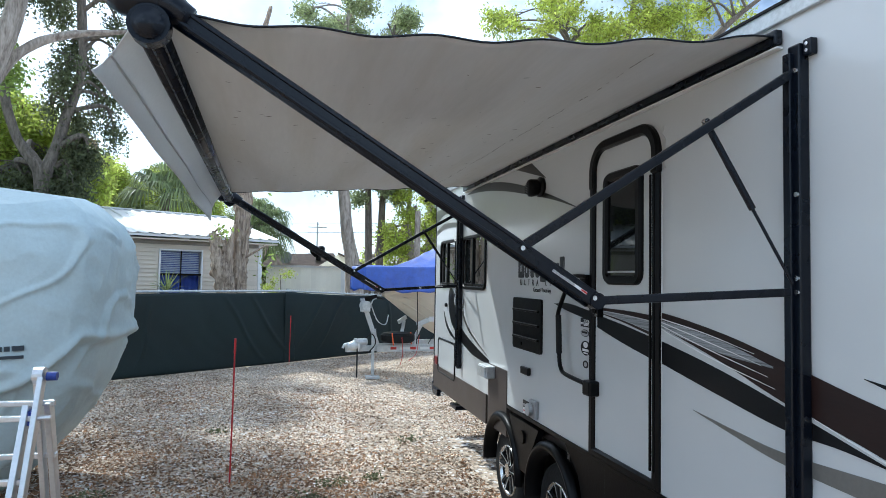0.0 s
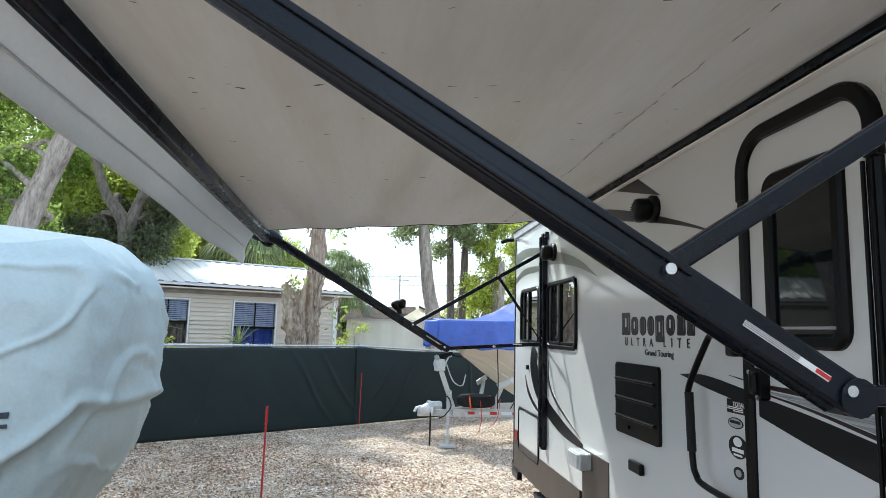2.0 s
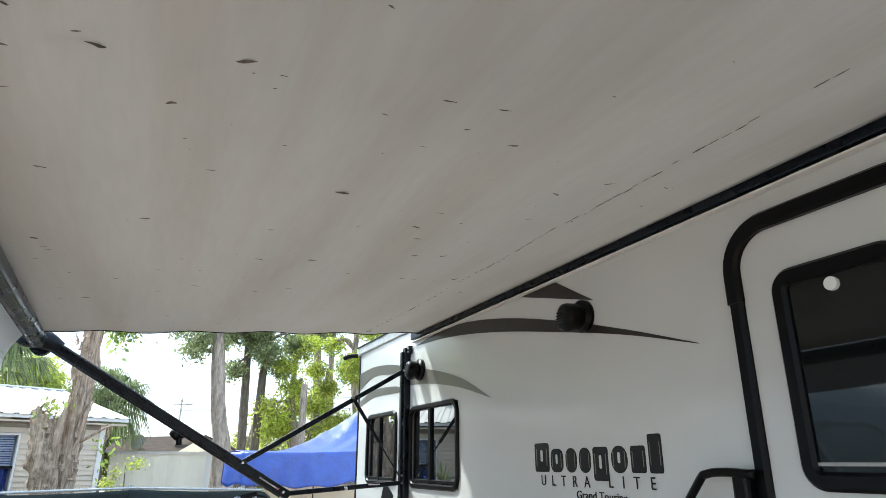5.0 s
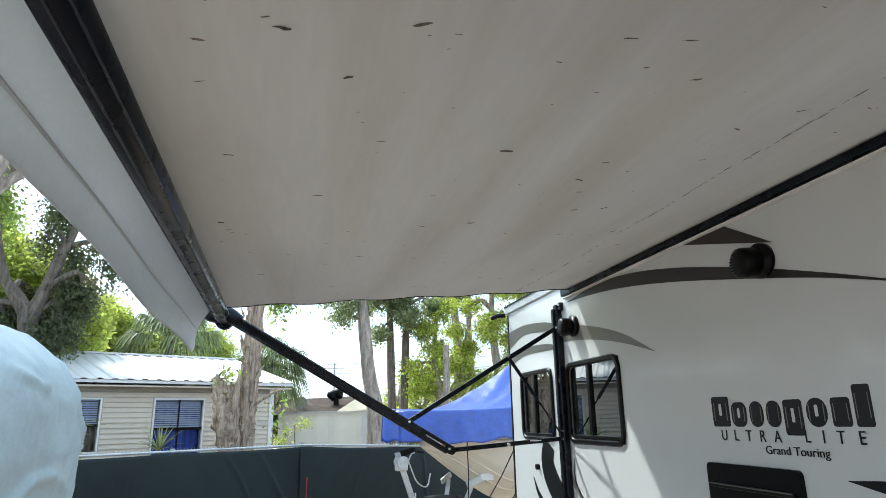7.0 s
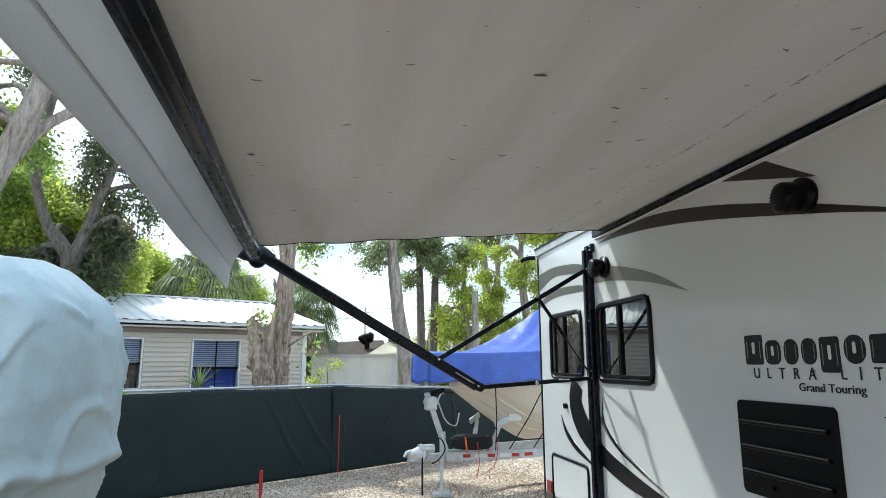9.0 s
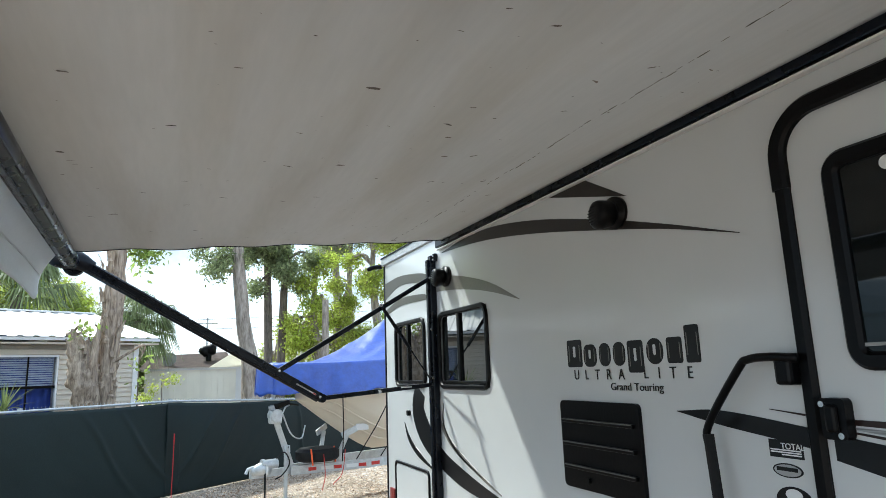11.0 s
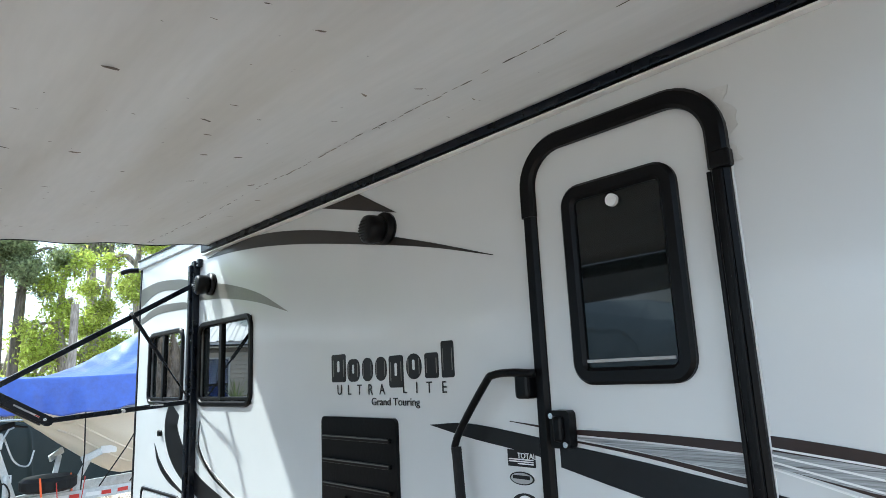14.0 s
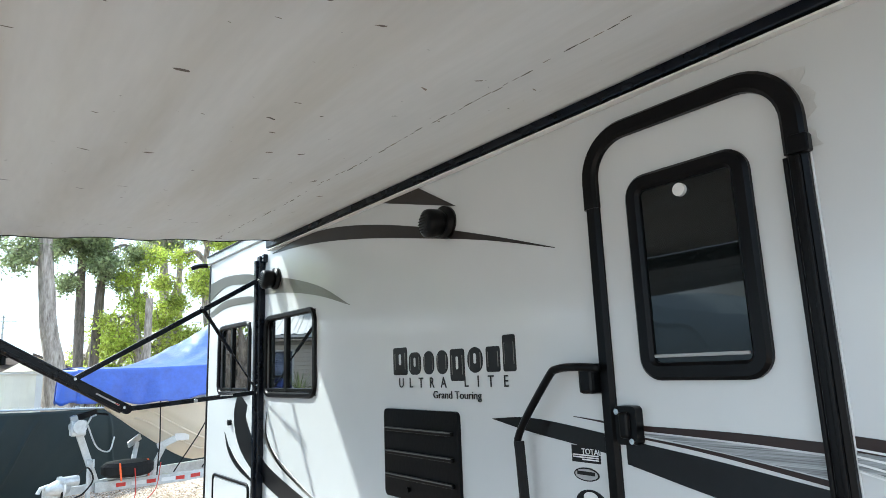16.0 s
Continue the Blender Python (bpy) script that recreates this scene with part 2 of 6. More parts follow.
def bar(p, q, w, h, up=(0, 1, 0), bevel=0.006, bm=None):
    """A square section bar from p to q: w across, h along up."""
    p, q = Vector(p), Vector(q)
    d = (q - p).normalized()
    u = Vector(up)
    u = (u - d * u.dot(d)).normalized()
    s = d.cross(u)
    m = Matrix((s, u, d)).transposed().to_4x4()
    m.translation = p
    return box(-w / 2, w / 2, -h / 2, h / 2, 0, (q - p).length, bevel, bm, m)


def sheet(f, nu, nv, thick=0.0):
    """A sheet from f(u, v), u and v from 0 to 1, thickened downwards."""
    b = bmesh.new()
    g = [[b.verts.new(f(i / nu, j / nv)) for j in range(nv + 1)] for i in range(nu + 1)]
    for i in range(nu):
        for j in range(nv):
            b.faces.new((g[i][j], g[i + 1][j], g[i + 1][j + 1], g[i][j + 1]))
    if thick:
        bmesh.ops.recalc_face_normals(b, faces=b.faces)
        bmesh.ops.solidify(b, geom=b.faces[:], thickness=thick)
    return b


def rounded(y0, y1, z0, z1, r, n=6, foot=None):
    """A rounded rectangle; foot: another radius for the lower corners."""
    out = []
    b = r if foot is None else foot
    for cy, cz, a0, r in ((y1 - r, z1 - r, 0, r), (y0 + r, z1 - r, 90, r), (y0 + b, z0 + b, 180, b), (y1 - b, z0 + b, 270, b)):
        for k in range(n + 1):
            a = radians(a0 + 90 * k / n)
            out.append((cy + r * math.cos(a), cz + r * math.sin(a)))
    return out


def plate(outline, x0, x1, bm=None):
    """A flat plate with the outline in y and z, from x0 to x1."""
    b = bm or bmesh.new()
    A = [b.verts.new((x0, y, z)) for y, z in outline]
    B = [b.verts.new((x1, y, z)) for y, z in outline]
    b.faces.new(A)
    b.faces.new(B[::-1])
    n = len(outline)
    for k in range(n):
        b.faces.new((A[k], B[k], B[(k + 1) % n], A[(k + 1) % n]))
    bmesh.ops.recalc_face_normals(b, faces=b.faces)
    return b


def ring(y0, y1, z0, z1, r, w, x0, x1, n=7, foot=None):
    """A rounded rectangular ring, w wide, from the wall x0 out to x1."""
    b = bmesh.new()
    prof = [(0, x0), (0.0, x1 * 0.6 + x0 * 0.4), (0.2, x1), (0.8, x1), (1.0, x1 * 0.6 + x0 * 0.4), (1.0, x0)]
    loops = []
    for s, x in prof:
        o = rounded(y0 + w * s, y1 - w * s, z0 + w * s, z1 - w * s, max(0.004, r - w * s), n, None if foot is None else max(0.004, foot - w * s))
        loops.append([b.verts.new((x, y, z)) for y, z in o])
    m = len(loops[0])
    for l0, l1 in zip(loops, loops[1:]):
        for k in range(m):
            b.faces.new((l0[k], l0[(k + 1) % m], l1[(k + 1) % m], l1[k]))
    bmesh.ops.recalc_face_normals(b, faces=b.faces)
    return b


def band(pts, x=-0.003, n=8, bm=None):
    """A curved stripe on the side wall through (y, z upper edge, z lower edge)."""
    c = catmull(pts, n)
    b = bm or bmesh.new()
    rows = []
    for y, zt, zb in c:
        if zb > zt - 0.0015:
            zb = zt - 0.0015
        rows.append([b.verts.new((xx, y, z)) for xx, z in ((x, zt), (x, zb), (-0.0002, zb), (-0.0002, zt))])
    for r0, r1 in zip(rows, rows[1:]):
        for k in range(4):
            b.faces.new((r0[k], r1[k], r1[(k + 1) % 4], r0[(k + 1) % 4]))
    b.faces.new(rows[0])
    b.faces.new(rows[-1][::-1])
    bmesh.ops.recalc_face_normals(b, faces=b.faces)
    return b


def disc(c, axis, r, depth, sides=16, bm=None):
    c, a = Vector(c), Vector(axis).normalized()
    return tube([c - a * depth / 2, c + a * depth / 2], r, sides, bm)


# ---- ground ----
g = bpy.data.materials.new("gravel_ground")
g.use_nodes = True
gn, gl = g.node_tree.nodes, g.node_tree.links
gp = gn["Principled BSDF"]
gp.inputs["Roughness"].default_value = 0.9
co = gn.new("ShaderNodeTexCoord")
vo = gn.new("ShaderNodeTexVoronoi")
vo.inputs["Scale"].default_value = 26
ns = gn.new("ShaderNodeTexNoise")
ns.inputs["Scale"].default_value, ns.inputs["Detail"].default_value = 1.1, 6
r1 = gn.new("ShaderNodeValToRGB")
for pos, c in ((0.0, (0.045, 0.027, 0.017)), (0.35, (0.17, 0.106, 0.065)), (0.7, (0.45, 0.34, 0.245)), (1.0, (0.72, 0.61, 0.49))):
    e = r1.color_ramp.elements.new(pos) if 0 < pos < 1 else r1.color_ramp.elements[int(pos)]
    e.color = (*c, 1)
sep = gn.new("ShaderNodeSeparateColor")
r2 = gn.new("ShaderNodeValToRGB")
r2.color_ramp.elements[0].position, r2.color_ramp.elements[0].color = 0.32, (0.55, 0.5, 0.45, 1)
r2.color_ramp.elements[1].position, r2.color_ramp.elements[1].color = 0.62, (1, 1, 1, 1)
mul = gn.new("ShaderNodeMix")
mul.data_type, mul.blend_type = "RGBA", "MULTIPLY"
mul.inputs[0].default_value = 1
gb = gn.new("ShaderNodeBump")
gb.inputs["Distance"].default_value, gb.inputs["Strength"].default_value = 0.02, 0.9
gl.new(co.outputs["Object"], vo.inputs["Vector"])
gl.new(co.outputs["Object"], ns.inputs["Vector"])
gl.new(vo.outputs["Color"], sep.inputs[0])
gl.new(sep.outputs[0], r1.inputs["Fac"])
gl.new(ns.outputs["Fac"], r2.inputs["Fac"])
gl.new(r1.outputs["Color"], mul.inputs[6])
gl.new(r2.outputs["Color"], mul.inputs[7])
gl.new(mul.outputs[2], gp.inputs["Base Color"])
gl.new(vo.outputs["Distance"], gb.inputs["Height"])
gl.new(gb.outputs[0], gp.inputs["Normal"])


def ground_z(x, y):
    return 0.025 * noise.noise(Vector((x * 0.5, y * 0.5, 3))) if abs(x) < 12 and -6 < y < 19 else 0.0


bm = bmesh.new()
xs = [-900, -200, -60, -25] + [-12 + i * 0.5 for i in range(49)] + [25, 60, 200, 900]
ys = [-900, -200, -40, -14] + [-6 + i * 0.5 for i in range(51)] + [35, 80, 200, 900]
vv = [[bm.verts.new((x, y, ground_z(x, y))) for y in ys] for x in xs]
for i in range(len(xs) - 1):
    for j in range(len(ys) - 1):
        bm.faces.new((vv[i][j], vv[i + 1][j], vv[i + 1][j + 1], vv[i][j + 1]))
tagged(part("ground", bm, g, smooth=True), "tan shell and wood chip gravel yard", "ground", kind="structure")

# ---- travel trailer ----
Y0, Y1, ZB, ZT = -1.6, 8.72, 0.87, 2.93
WIN = [(6.68, 7.45, 1.832, 2.352), (7.74, 8.42, 1.832, 2.352)]
DOOR = (3.838, 4.56, 0.89, 2.752)
rv = thing("travel_trailer", (1.2, 4, 0), "white fibreglass travel trailer with black and brown swoosh graphics", "travel trailer")

bm = bmesh.new()
holes = WIN + [(DOOR[0] + 0.05, DOOR[1] - 0.05, DOOR[2] + 0.05, DOOR[3] - 0.05)]
ycuts = sorted({Y0, Y1} | {h[0] for h in holes} | {h[1] for h in holes})
for a, b in zip(ycuts, ycuts[1:]):
    hole = next((h for h in holes if h[0] <= a + 1e-6 and h[1] >= b - 1e-6), None)
    if hole:
        box(0, 0.05, a, b, ZB, hole[2], 0, bm)
        box(0, 0.05, a, b, hole[3], ZT, 0, bm)
    else:
        box(0, 0.05, a, b, ZB, ZT, 0, bm)
bmesh.ops.remove_doubles(bm, verts=bm.verts, dist=1e-5)
side = part("side_wall", bm, gelcoat, rv)
bm = box(2.4, 2.45, Y0, Y1, ZB, ZT)
part("side_wall", bm, gelcoat, rv)
bm = sheet(lambda u, v: (0.05 + 2.35 * u, Y1 - 0.05 + 0.14 * math.sin(math.pi * v) ** 0.7, ZB + (ZT - ZB) * v), 6, 14, 0.03)
part("end_wall", bm, gelcoat, rv, smooth=True)
part("end_wall", box(0.05, 2.4, Y0, Y0 + 0.05, ZB, ZT), gelcoat, rv)
bm = sheet(lambda u, v: (-0.012 + 2.474 * u, Y0 - 0.02 + (Y1 - Y0 + 0.1) * v, ZT + 0.07 + 0.06 * math.sin(math.pi * u)), 10, 6, 0.07)
part("roof", bm, white_metal, rv)
part("floor_pan", box(0.06, 2.39, Y0 + 0.06, Y1 - 0.02, ZB - 0.1, ZB), skirt_paint, rv)
part("roof_trim", box(-0.02, -0.002, Y0, Y1 + 0.03, 2.925, 2.99, 0.005), galv, rv, "grey aluminium gutter trim")
part("roof_trim", box(-0.028, -0.0205, Y0, Y1 + 0.03, 2.985, 3.0, 0.003), black_trim, rv, "black gutter lip")
bm = tube(catmull([(-0.02, 8.74, 2.92), (-0.09, 8.76, 2.915), (-0.15, 8.77, 2.89)], 4), [0.02] * 8 + [0.014], 8)
part("gutter_spout", bm, black_trim, rv, "black plastic gutter spout")
part("corner_trim", box(-0.006, 0.02, Y1 - 0.02, Y1 + 0.012, 0.62, 2.92, 0.004), black_trim, rv)


def rv_window(y0, y1, z0, z1):
    w = part("window", ring(y0 - 0.015, y1 + 0.015, z0 - 0.015, z1 + 0.015, 0.09, 0.034, 0.004, -0.018), black_trim, rv, "black framed tinted sliding window")
    part("pane", plate(rounded(y0 + 0.02, (y0 + y1) / 2 + 0.06, z0 + 0.02, z1 - 0.02, 0.05), 0.006, 0.012), dark_glass, w)
    part("pane", plate(rounded((y0 + y1) / 2 + 0.03, y1 - 0.02, z0 + 0.02, z1 - 0.02, 0.05), 0.014, 0.02), dark_glass, w)
    part("mullion", box(-0.01, 0.012, (y0 + y1) / 2 + 0.02, (y0 + y1) / 2 + 0.06, z0 + 0.02, z1 - 0.02, 0.004), black_trim, w)
    part("screen_bar", box(-0.008, 0.01, y0 + 0.03, y1 - 0.03, z0 + 0.025, z0 + 0.045, 0.003), black_trim, w)


for h in WIN:
    rv_window(*h)

# entry door
dy0, dy1, dz0, dz1 = DOOR
door = part("entry_door", plate(rounded(dy0 + 0.052, dy1 - 0.052, dz0 + 0.052, dz1 - 0.052, 0.118, foot=0.006), -0.008, 0.03), gelcoat, rv, "white entry door with tall dark window")
jamb = part("door_jamb", ring(dy0, dy1, dz0, dz1, 0.17, 0.052, 0.001, -0.03, foot=0.012), black_trim, rv, "black moulded door surround")
bm = box(-0.041, -0.03, dy0 + 0.012, dy0 + 0.024, dz0 + 0.1, dz1 - 0.28, 0.003)
box(-0.041, -0.03, dy0 + 0.042, dy0 + 0.054, dz0 + 0.1, dz1 - 0.28, 0.003, bm)
part("hinge_rail", bm, black_trim, jamb)
arch = bmesh.new()
prof = [(-0.004, 0.0), (-0.004, -0.024), (0.006, -0.035), (0.044, -0.035), (0.054, -0.026), (0.054, 0.0)]
rows = []
for k in range(-1, 24):
    if k in (-1, 23):
        c = (dy1 - 0.17 if k < 0 else dy0 + 0.17, dz1 - 0.17)
        a, low = (0.0, 0.1) if k < 0 else (math.pi, 0.1)
    else:
        a, low = (math.pi / 2 * k / 10, 0.0) if k <= 10 else (math.pi / 2 + math.pi / 2 * (k - 12) / 10, 0.0)
        c = (dy1 - 0.17, dz1 - 0.17) if k <= 10 else (dy0 + 0.17, dz1 - 0.17)
        if k == 11:
            continue
    rows.append([arch.verts.new((x, c[0] + math.cos(a) * (0.17 - o), c[1] + math.sin(a) * (0.17 - o) - low)) for o, x in prof])
for r0, r1 in zip(rows, rows[1:]):
    for k in range(len(prof) - 1):
        arch.faces.new((r0[k], r0[k + 1], r1[k + 1], r1[k]))
for r in (rows[0], rows[-1]):
    arch.faces.new(r)
bmesh.ops.recalc_face_normals(arch, faces=arch.faces)
part("arch_cover", arch, black_trim, jamb, "black moulded arch cover")
part("hinge_cap", box(-0.044, -0.01, dy0 - 0.014, dy0 + 0.04, dz1 - 0.275, dz1 - 0.225, 0.006), black_trim, jamb)
part("sealant", ring(dy0 - 0.005, dy1 + 0.003, dz0, dz1 + 0.005, 0.172, 0.012, 0.0, -0.004, foot=0.01), gelcoat, jamb, "white sealant bead")
smear = [(dy0 - 0.002 + 0.03 * math.sin(k * 0.5) ** 2 - 0.034 + 0.008 * math.sin(k * 2.3), dz1 - 0.26 + 0.02 * k) for k in range(12)] + [(dy0 + 0.06, dz1 - 0.03), (dy0 + 0.02, dz1 - 0.14), (dy0 + 0.01, dz1 - 0.26)]
part("sealant_smear", plate(smear, -0.0022, -0.0002), taupe_smear, jamb, "smeared greyish sealant")
part("door_window", ring(3.99, 4.395, 1.908, 2.55, 0.07, 0.052, -0.006, -0.034), black_trim, door, "black rounded door window frame")
part("door_glass", plate(rounded(4.02, 4.365, 1.94, 2.52, 0.05), -0.016, -0.01), door_tint, door)
bm = box(-0.022, -0.014, 4.05, 4.35, 1.975, 1.985, 0.002)
part("glass_bead", bm, grey_print, door)
part("suction_cup", disc((-0.024, 4.2, 2.468), (1, 0, 0), 0.02, 0.014), white_print, door, "clear white suction cup")
latch = part("door_latch", plate(rounded(4.415, 4.492, 1.715, 1.832, 0.015), -0.045, -0.008), black_trim, door, "black latch with two locks")
part("latch_paddle", box(-0.06, -0.04, 4.436, 4.474, 1.735, 1.815, 0.01), black_trim, latch)
part("lock", disc((-0.048, 4.48, 1.815), (1, 0, 0), 0.009, 0.012), chrome, latch)
part("lock", disc((-0.048, 4.43, 1.728), (1, 0, 0), 0.009, 0.012), chrome, latch)

# swing-out grab handle
grab = part("grab_handle", tube(catmull([(-0.06, 4.53, 1.95), (-0.07, 4.62, 1.956), (-0.07, 4.70, 1.95), (-0.07, 4.745, 1.92), (-0.07, 4.90, 1.73), (-0.07, 4.905, 1.64), (-0.07, 4.885, 1.42), (-0.07, 4.86, 1.36), (-0.07, 4.79, 1.33), (-0.06, 4.50, 1.31)], 5), 0.014, 10), black_trim, rv, "black folding grab handle", True)
part("grip", tube([(-0.07, 4.905, 1.70), (-0.07, 4.89, 1.45)], 0.019, 10), rubber, grab)
part("bracket", box(-0.07, 0, 4.552, 4.612, 1.868, 1.965, 0.012), black_trim, grab)
part("bracket", box(-0.075, 0, 4.46, 4.555, 1.245, 1.335, 0.012), black_trim, grab)

# refrigerator vent
vent = part("vent_panel", plate(rounded(5.325, 5.9, 1.385, 1.785, 0.025), -0.018, 0.0), black_trim, rv, "black louvred refrigerator vent")
for k in range(3):
    z = 1.695 - k * 0.105
    part("louvre", box(-0.034, -0.016, 5.355, 5.875, z - 0.012, z + 0.006, 0.004), black_trim, vent)
    # thin pale strip stands in for the highlight along each louvre
    part("louvre_slot", box(-0.0355, -0.0335, 5.36, 5.87, z + 0.001, z + 0.005), taupe_vinyl, vent)
part("latch_knob", disc((-0.022, 5.70, 1.43), (1, 0, 0), 0.012, 0.014), black_trim, vent)


def speaker(y, z):
    s = part("outdoor_speaker", disc((-0.012, y - 0.012, z), (1, 0, 0), 0.074, 0.024, 28), black_trim, rv, "round black outdoor speaker", True)
    part("speaker_drum", tube([(-0.02, y, z), (-0.03, y, z), (-0.075, y + 0.012, z - 0.006), (-0.095, y + 0.014, z - 0.008), (-0.104, y + 0.015, z - 0.008)], [0.05, 0.06, 0.066, 0.062, 0.045], 28), black_trim, s, "", True)
    for k in range(7):
        o = (k - 3) * 0.013
        w = math.sqrt(0.046 ** 2 - o * o)
        part("grille_bar", box(-0.107, -0.102, y + 0.014 - w, y + 0.014 + w, z - 0.0105 + o, z - 0.0055 + o, 0.001), rubber, s)


speaker(5.38, 2.61)
speaker(7.28, 2.61)

# graphics on the side
part("graphic", plate([(6.0, 2.85), (5.62, 2.85), (5.29, 2.67)], -0.003, -0.0002), dusk_vinyl, rv)
part("graphic", band([(7.35, 2.80, 2.795), (6.95, 2.825, 2.775), (6.53, 2.812, 2.735), (6.05, 2.74, 2.665), (5.54, 2.625, 2.57), (5.1, 2.503, 2.48), (4.73, 2.387, 2.384)]), dusk_vinyl, rv)
part("graphic", band([(7.6, 2.645, 2.53), (7.25, 2.615, 2.51), (6.9, 2.55, 2.468), (6.58, 2.463, 2.41), (6.26, 2.331, 2.329)]), taupe_vinyl, rv)
part("graphic", band([(8.7, 2.75, 2.6), (8.3, 2.763, 2.678), (7.83, 2.72, 2.646), (7.55, 2.66, 2.64)]), taupe_dark, rv)
part("graphic", band([(8.69, 2.5, 2.45), (8.3, 2.566, 2.505), (7.78, 2.546, 2.495), (7.6, 2.5, 2.49)]), taupe_dark, rv)


def swirl(pts, material, x=-0.003):
    """A tapered ribbon on the side wall through (y, z, half width)."""
    c = catmull(pts, 8)
    up, dn = [], []
    for i, (y, z, w) in enumerate(c):
        a, b = c[max(0, i - 1)], c[min(len(c) - 1, i + 1)]
        d = Vector((b[0] - a[0], b[1] - a[1])).normalized()
        w = max(w, 0.001)
        up.append((y - d.y * w, z + d.x * w))
        dn.append((y + d.y * w, z - d.x * w))
    b = bmesh.new()
    A = [[b.verts.new((xx, *p)) for p in row] for row in (up, dn) for xx in (x, -0.0002)]
    for i in range(len(c) - 1):
        for r0, r1 in ((0, 2), (2, 3), (3, 1), (1, 0)):
            b.faces.new((A[r0][i], A[r0][i + 1], A[r1][i + 1], A[r1][i]))
    bmesh.ops.recalc_face_normals(b, faces=b.faces)
    part("graphic", b, material, rv)


swirl([(7.87, 1.80, 0.10), (7.93, 1.66, 0.12), (7.80, 1.50, 0.11), (7.5, 1.34, 0.07), (7.05, 1.23, 0.055), (6.55, 1.168, 0.02)], black_vinyl)
swirl([(7.46, 1.80, 0.004), (7.5, 1.62, 0.014), (7.3, 1.45, 0.018), (6.95, 1.32, 0.012), (6.6, 1.22, 0.004)], taupe_vinyl)
swirl([(7.42, 1.72, 0.002), (7.42, 1.56, 0.008), (7.2, 1.40, 0.008), (6.85, 1.29, 0.002)], dusk_vinyl)
swirl([(8.25, 1.54, 0.002), (8.15, 1.42, 0.022), (7.95, 1.32, 0.022), (7.65, 1.24, 0.006)], black_vinyl)
swirl([(8.45, 1.16, 0.002), (8.33, 1.03, 0.018), (8.15, 0.93, 0.004)], black_vinyl)
LOW = [(5.12, 1.766, 1.764), (4.9, 1.776, 1.724), (4.56, 1.738, 1.675), (4.2, 1.69, 1.59), (3.8, 1.629, 1.519), (3.4, 1.555, 1.445), (3.05, 1.474, 1.387), (2.8, 1.41, 1.378), (2.6, 1.36, 1.358)]
part("graphic", band(LOW), black_vinyl, rv)
part("graphic", band([(4.7, 1.79, 1.788), (4.4, 1.768, 1.755), (4.0, 1.765, 1.735), (3.83, 1.775, 1.7), (3.4, 1.715, 1.592), (3.05, 1.64, 1.487), (2.64, 1.545, 1.39), (2.0, 1.43, 1.2), (1.2, 1.25, 1.0)]), brown_vinyl, rv)
part("graphic", band([(3.59, 1.351, 1.349), (3.3, 1.32, 1.296), (3.05, 1.302, 1.258), (2.64, 1.316, 1.237), (2.2, 1.33, 1.22)]), taupe_vinyl, rv)
part("graphic", band([(2.71, 1.628, 1.626), (2.55, 1.612, 1.59), (2.2, 1.6, 1.55)]), black_vinyl, rv)
part("graphic", band([(3.835, 1.738, 1.7), (3.6, 1.712, 1.655), (3.35, 1.672, 1.622), (3.1, 1.612, 1.606)], -0.0042), streak_vinyl, rv, "silver and black streaked vinyl")
for k in range(4):
    f = k / 3
    y1 = 3.2 - 0.12 * ((k * 5) % 4) + 0.25 * f
    part("graphic", band([(3.835, 1.748 - 0.05 * f, 1.743 - 0.05 * f), (3.5, 1.705 - 0.095 * f, 1.7005 - 0.095 * f), (y1, 1.65 - 0.12 * f, 1.649 - 0.12 * f)], -0.0055), white_print, rv)
part("graphic", band([(2.93, 1.463, 1.461), (2.6, 1.375, 1.367), (2.3, 1.3, 1.29)], -0.0045), white_print, rv)

# the stripes run on over the door
part("graphic", band([(4.485, 1.726, 1.652), (4.2, 1.69, 1.59), (3.9, 1.645, 1.535)], -0.0105), black_vinyl, door)
part("graphic", band([(4.485, 1.772, 1.758), (4.15, 1.768, 1.745), (3.9, 1.757, 1.73)], -0.0105), brown_vinyl, door)
part("graphic", band([(4.485, 1.744, 1.739), (4.2, 1.714, 1.704), (3.9, 1.668, 1.653)], -0.0105), brown_vinyl, door)
part("graphic", band([(4.46, 1.751, 1.748), (4.2, 1.742, 1.717), (3.9, 1.724, 1.672)], -0.0105), streak_vinyl, door, "silver and black streaked vinyl")

# lower side: skirt, storage hatch, wheel arches
bm = bmesh.new()
box(-0.004, 0.03, 6.62, Y1, 0.6, ZB, 0.004, bm)
part("skirt", bm, skirt_paint, rv)
part("skirt", box(-0.006, 0.03, 6.06, 6.56, 0.62, 1.165, 0.004), skirt_paint, rv, "dark brown raised skirt panel")
part("skirt", box(-0.004, 0.03, 2.0, 4.4, 0.5, ZB, 0.004), black_trim, rv)
part("skirt", box(-0.004, 0.03, Y0, 2.0, 0.5, ZB, 0.004), skirt_paint, rv)
part("belt_trim", box(-0.012, -0.001, Y0, 6.05, ZB - 0.008, ZB + 0.022, 0.004), black_trim, rv)
hatch = part("storage_hatch", ring(7.72, 8.5, 0.80, 1.22, 0.05, 0.022, 0.0, -0.012), black_trim, rv, "black edged white storage hatch")
part("hatch_panel", plate(rounded(7.75, 8.47, 0.885, 1.19, 0.03), -0.006, 0.0), gelcoat, hatch)


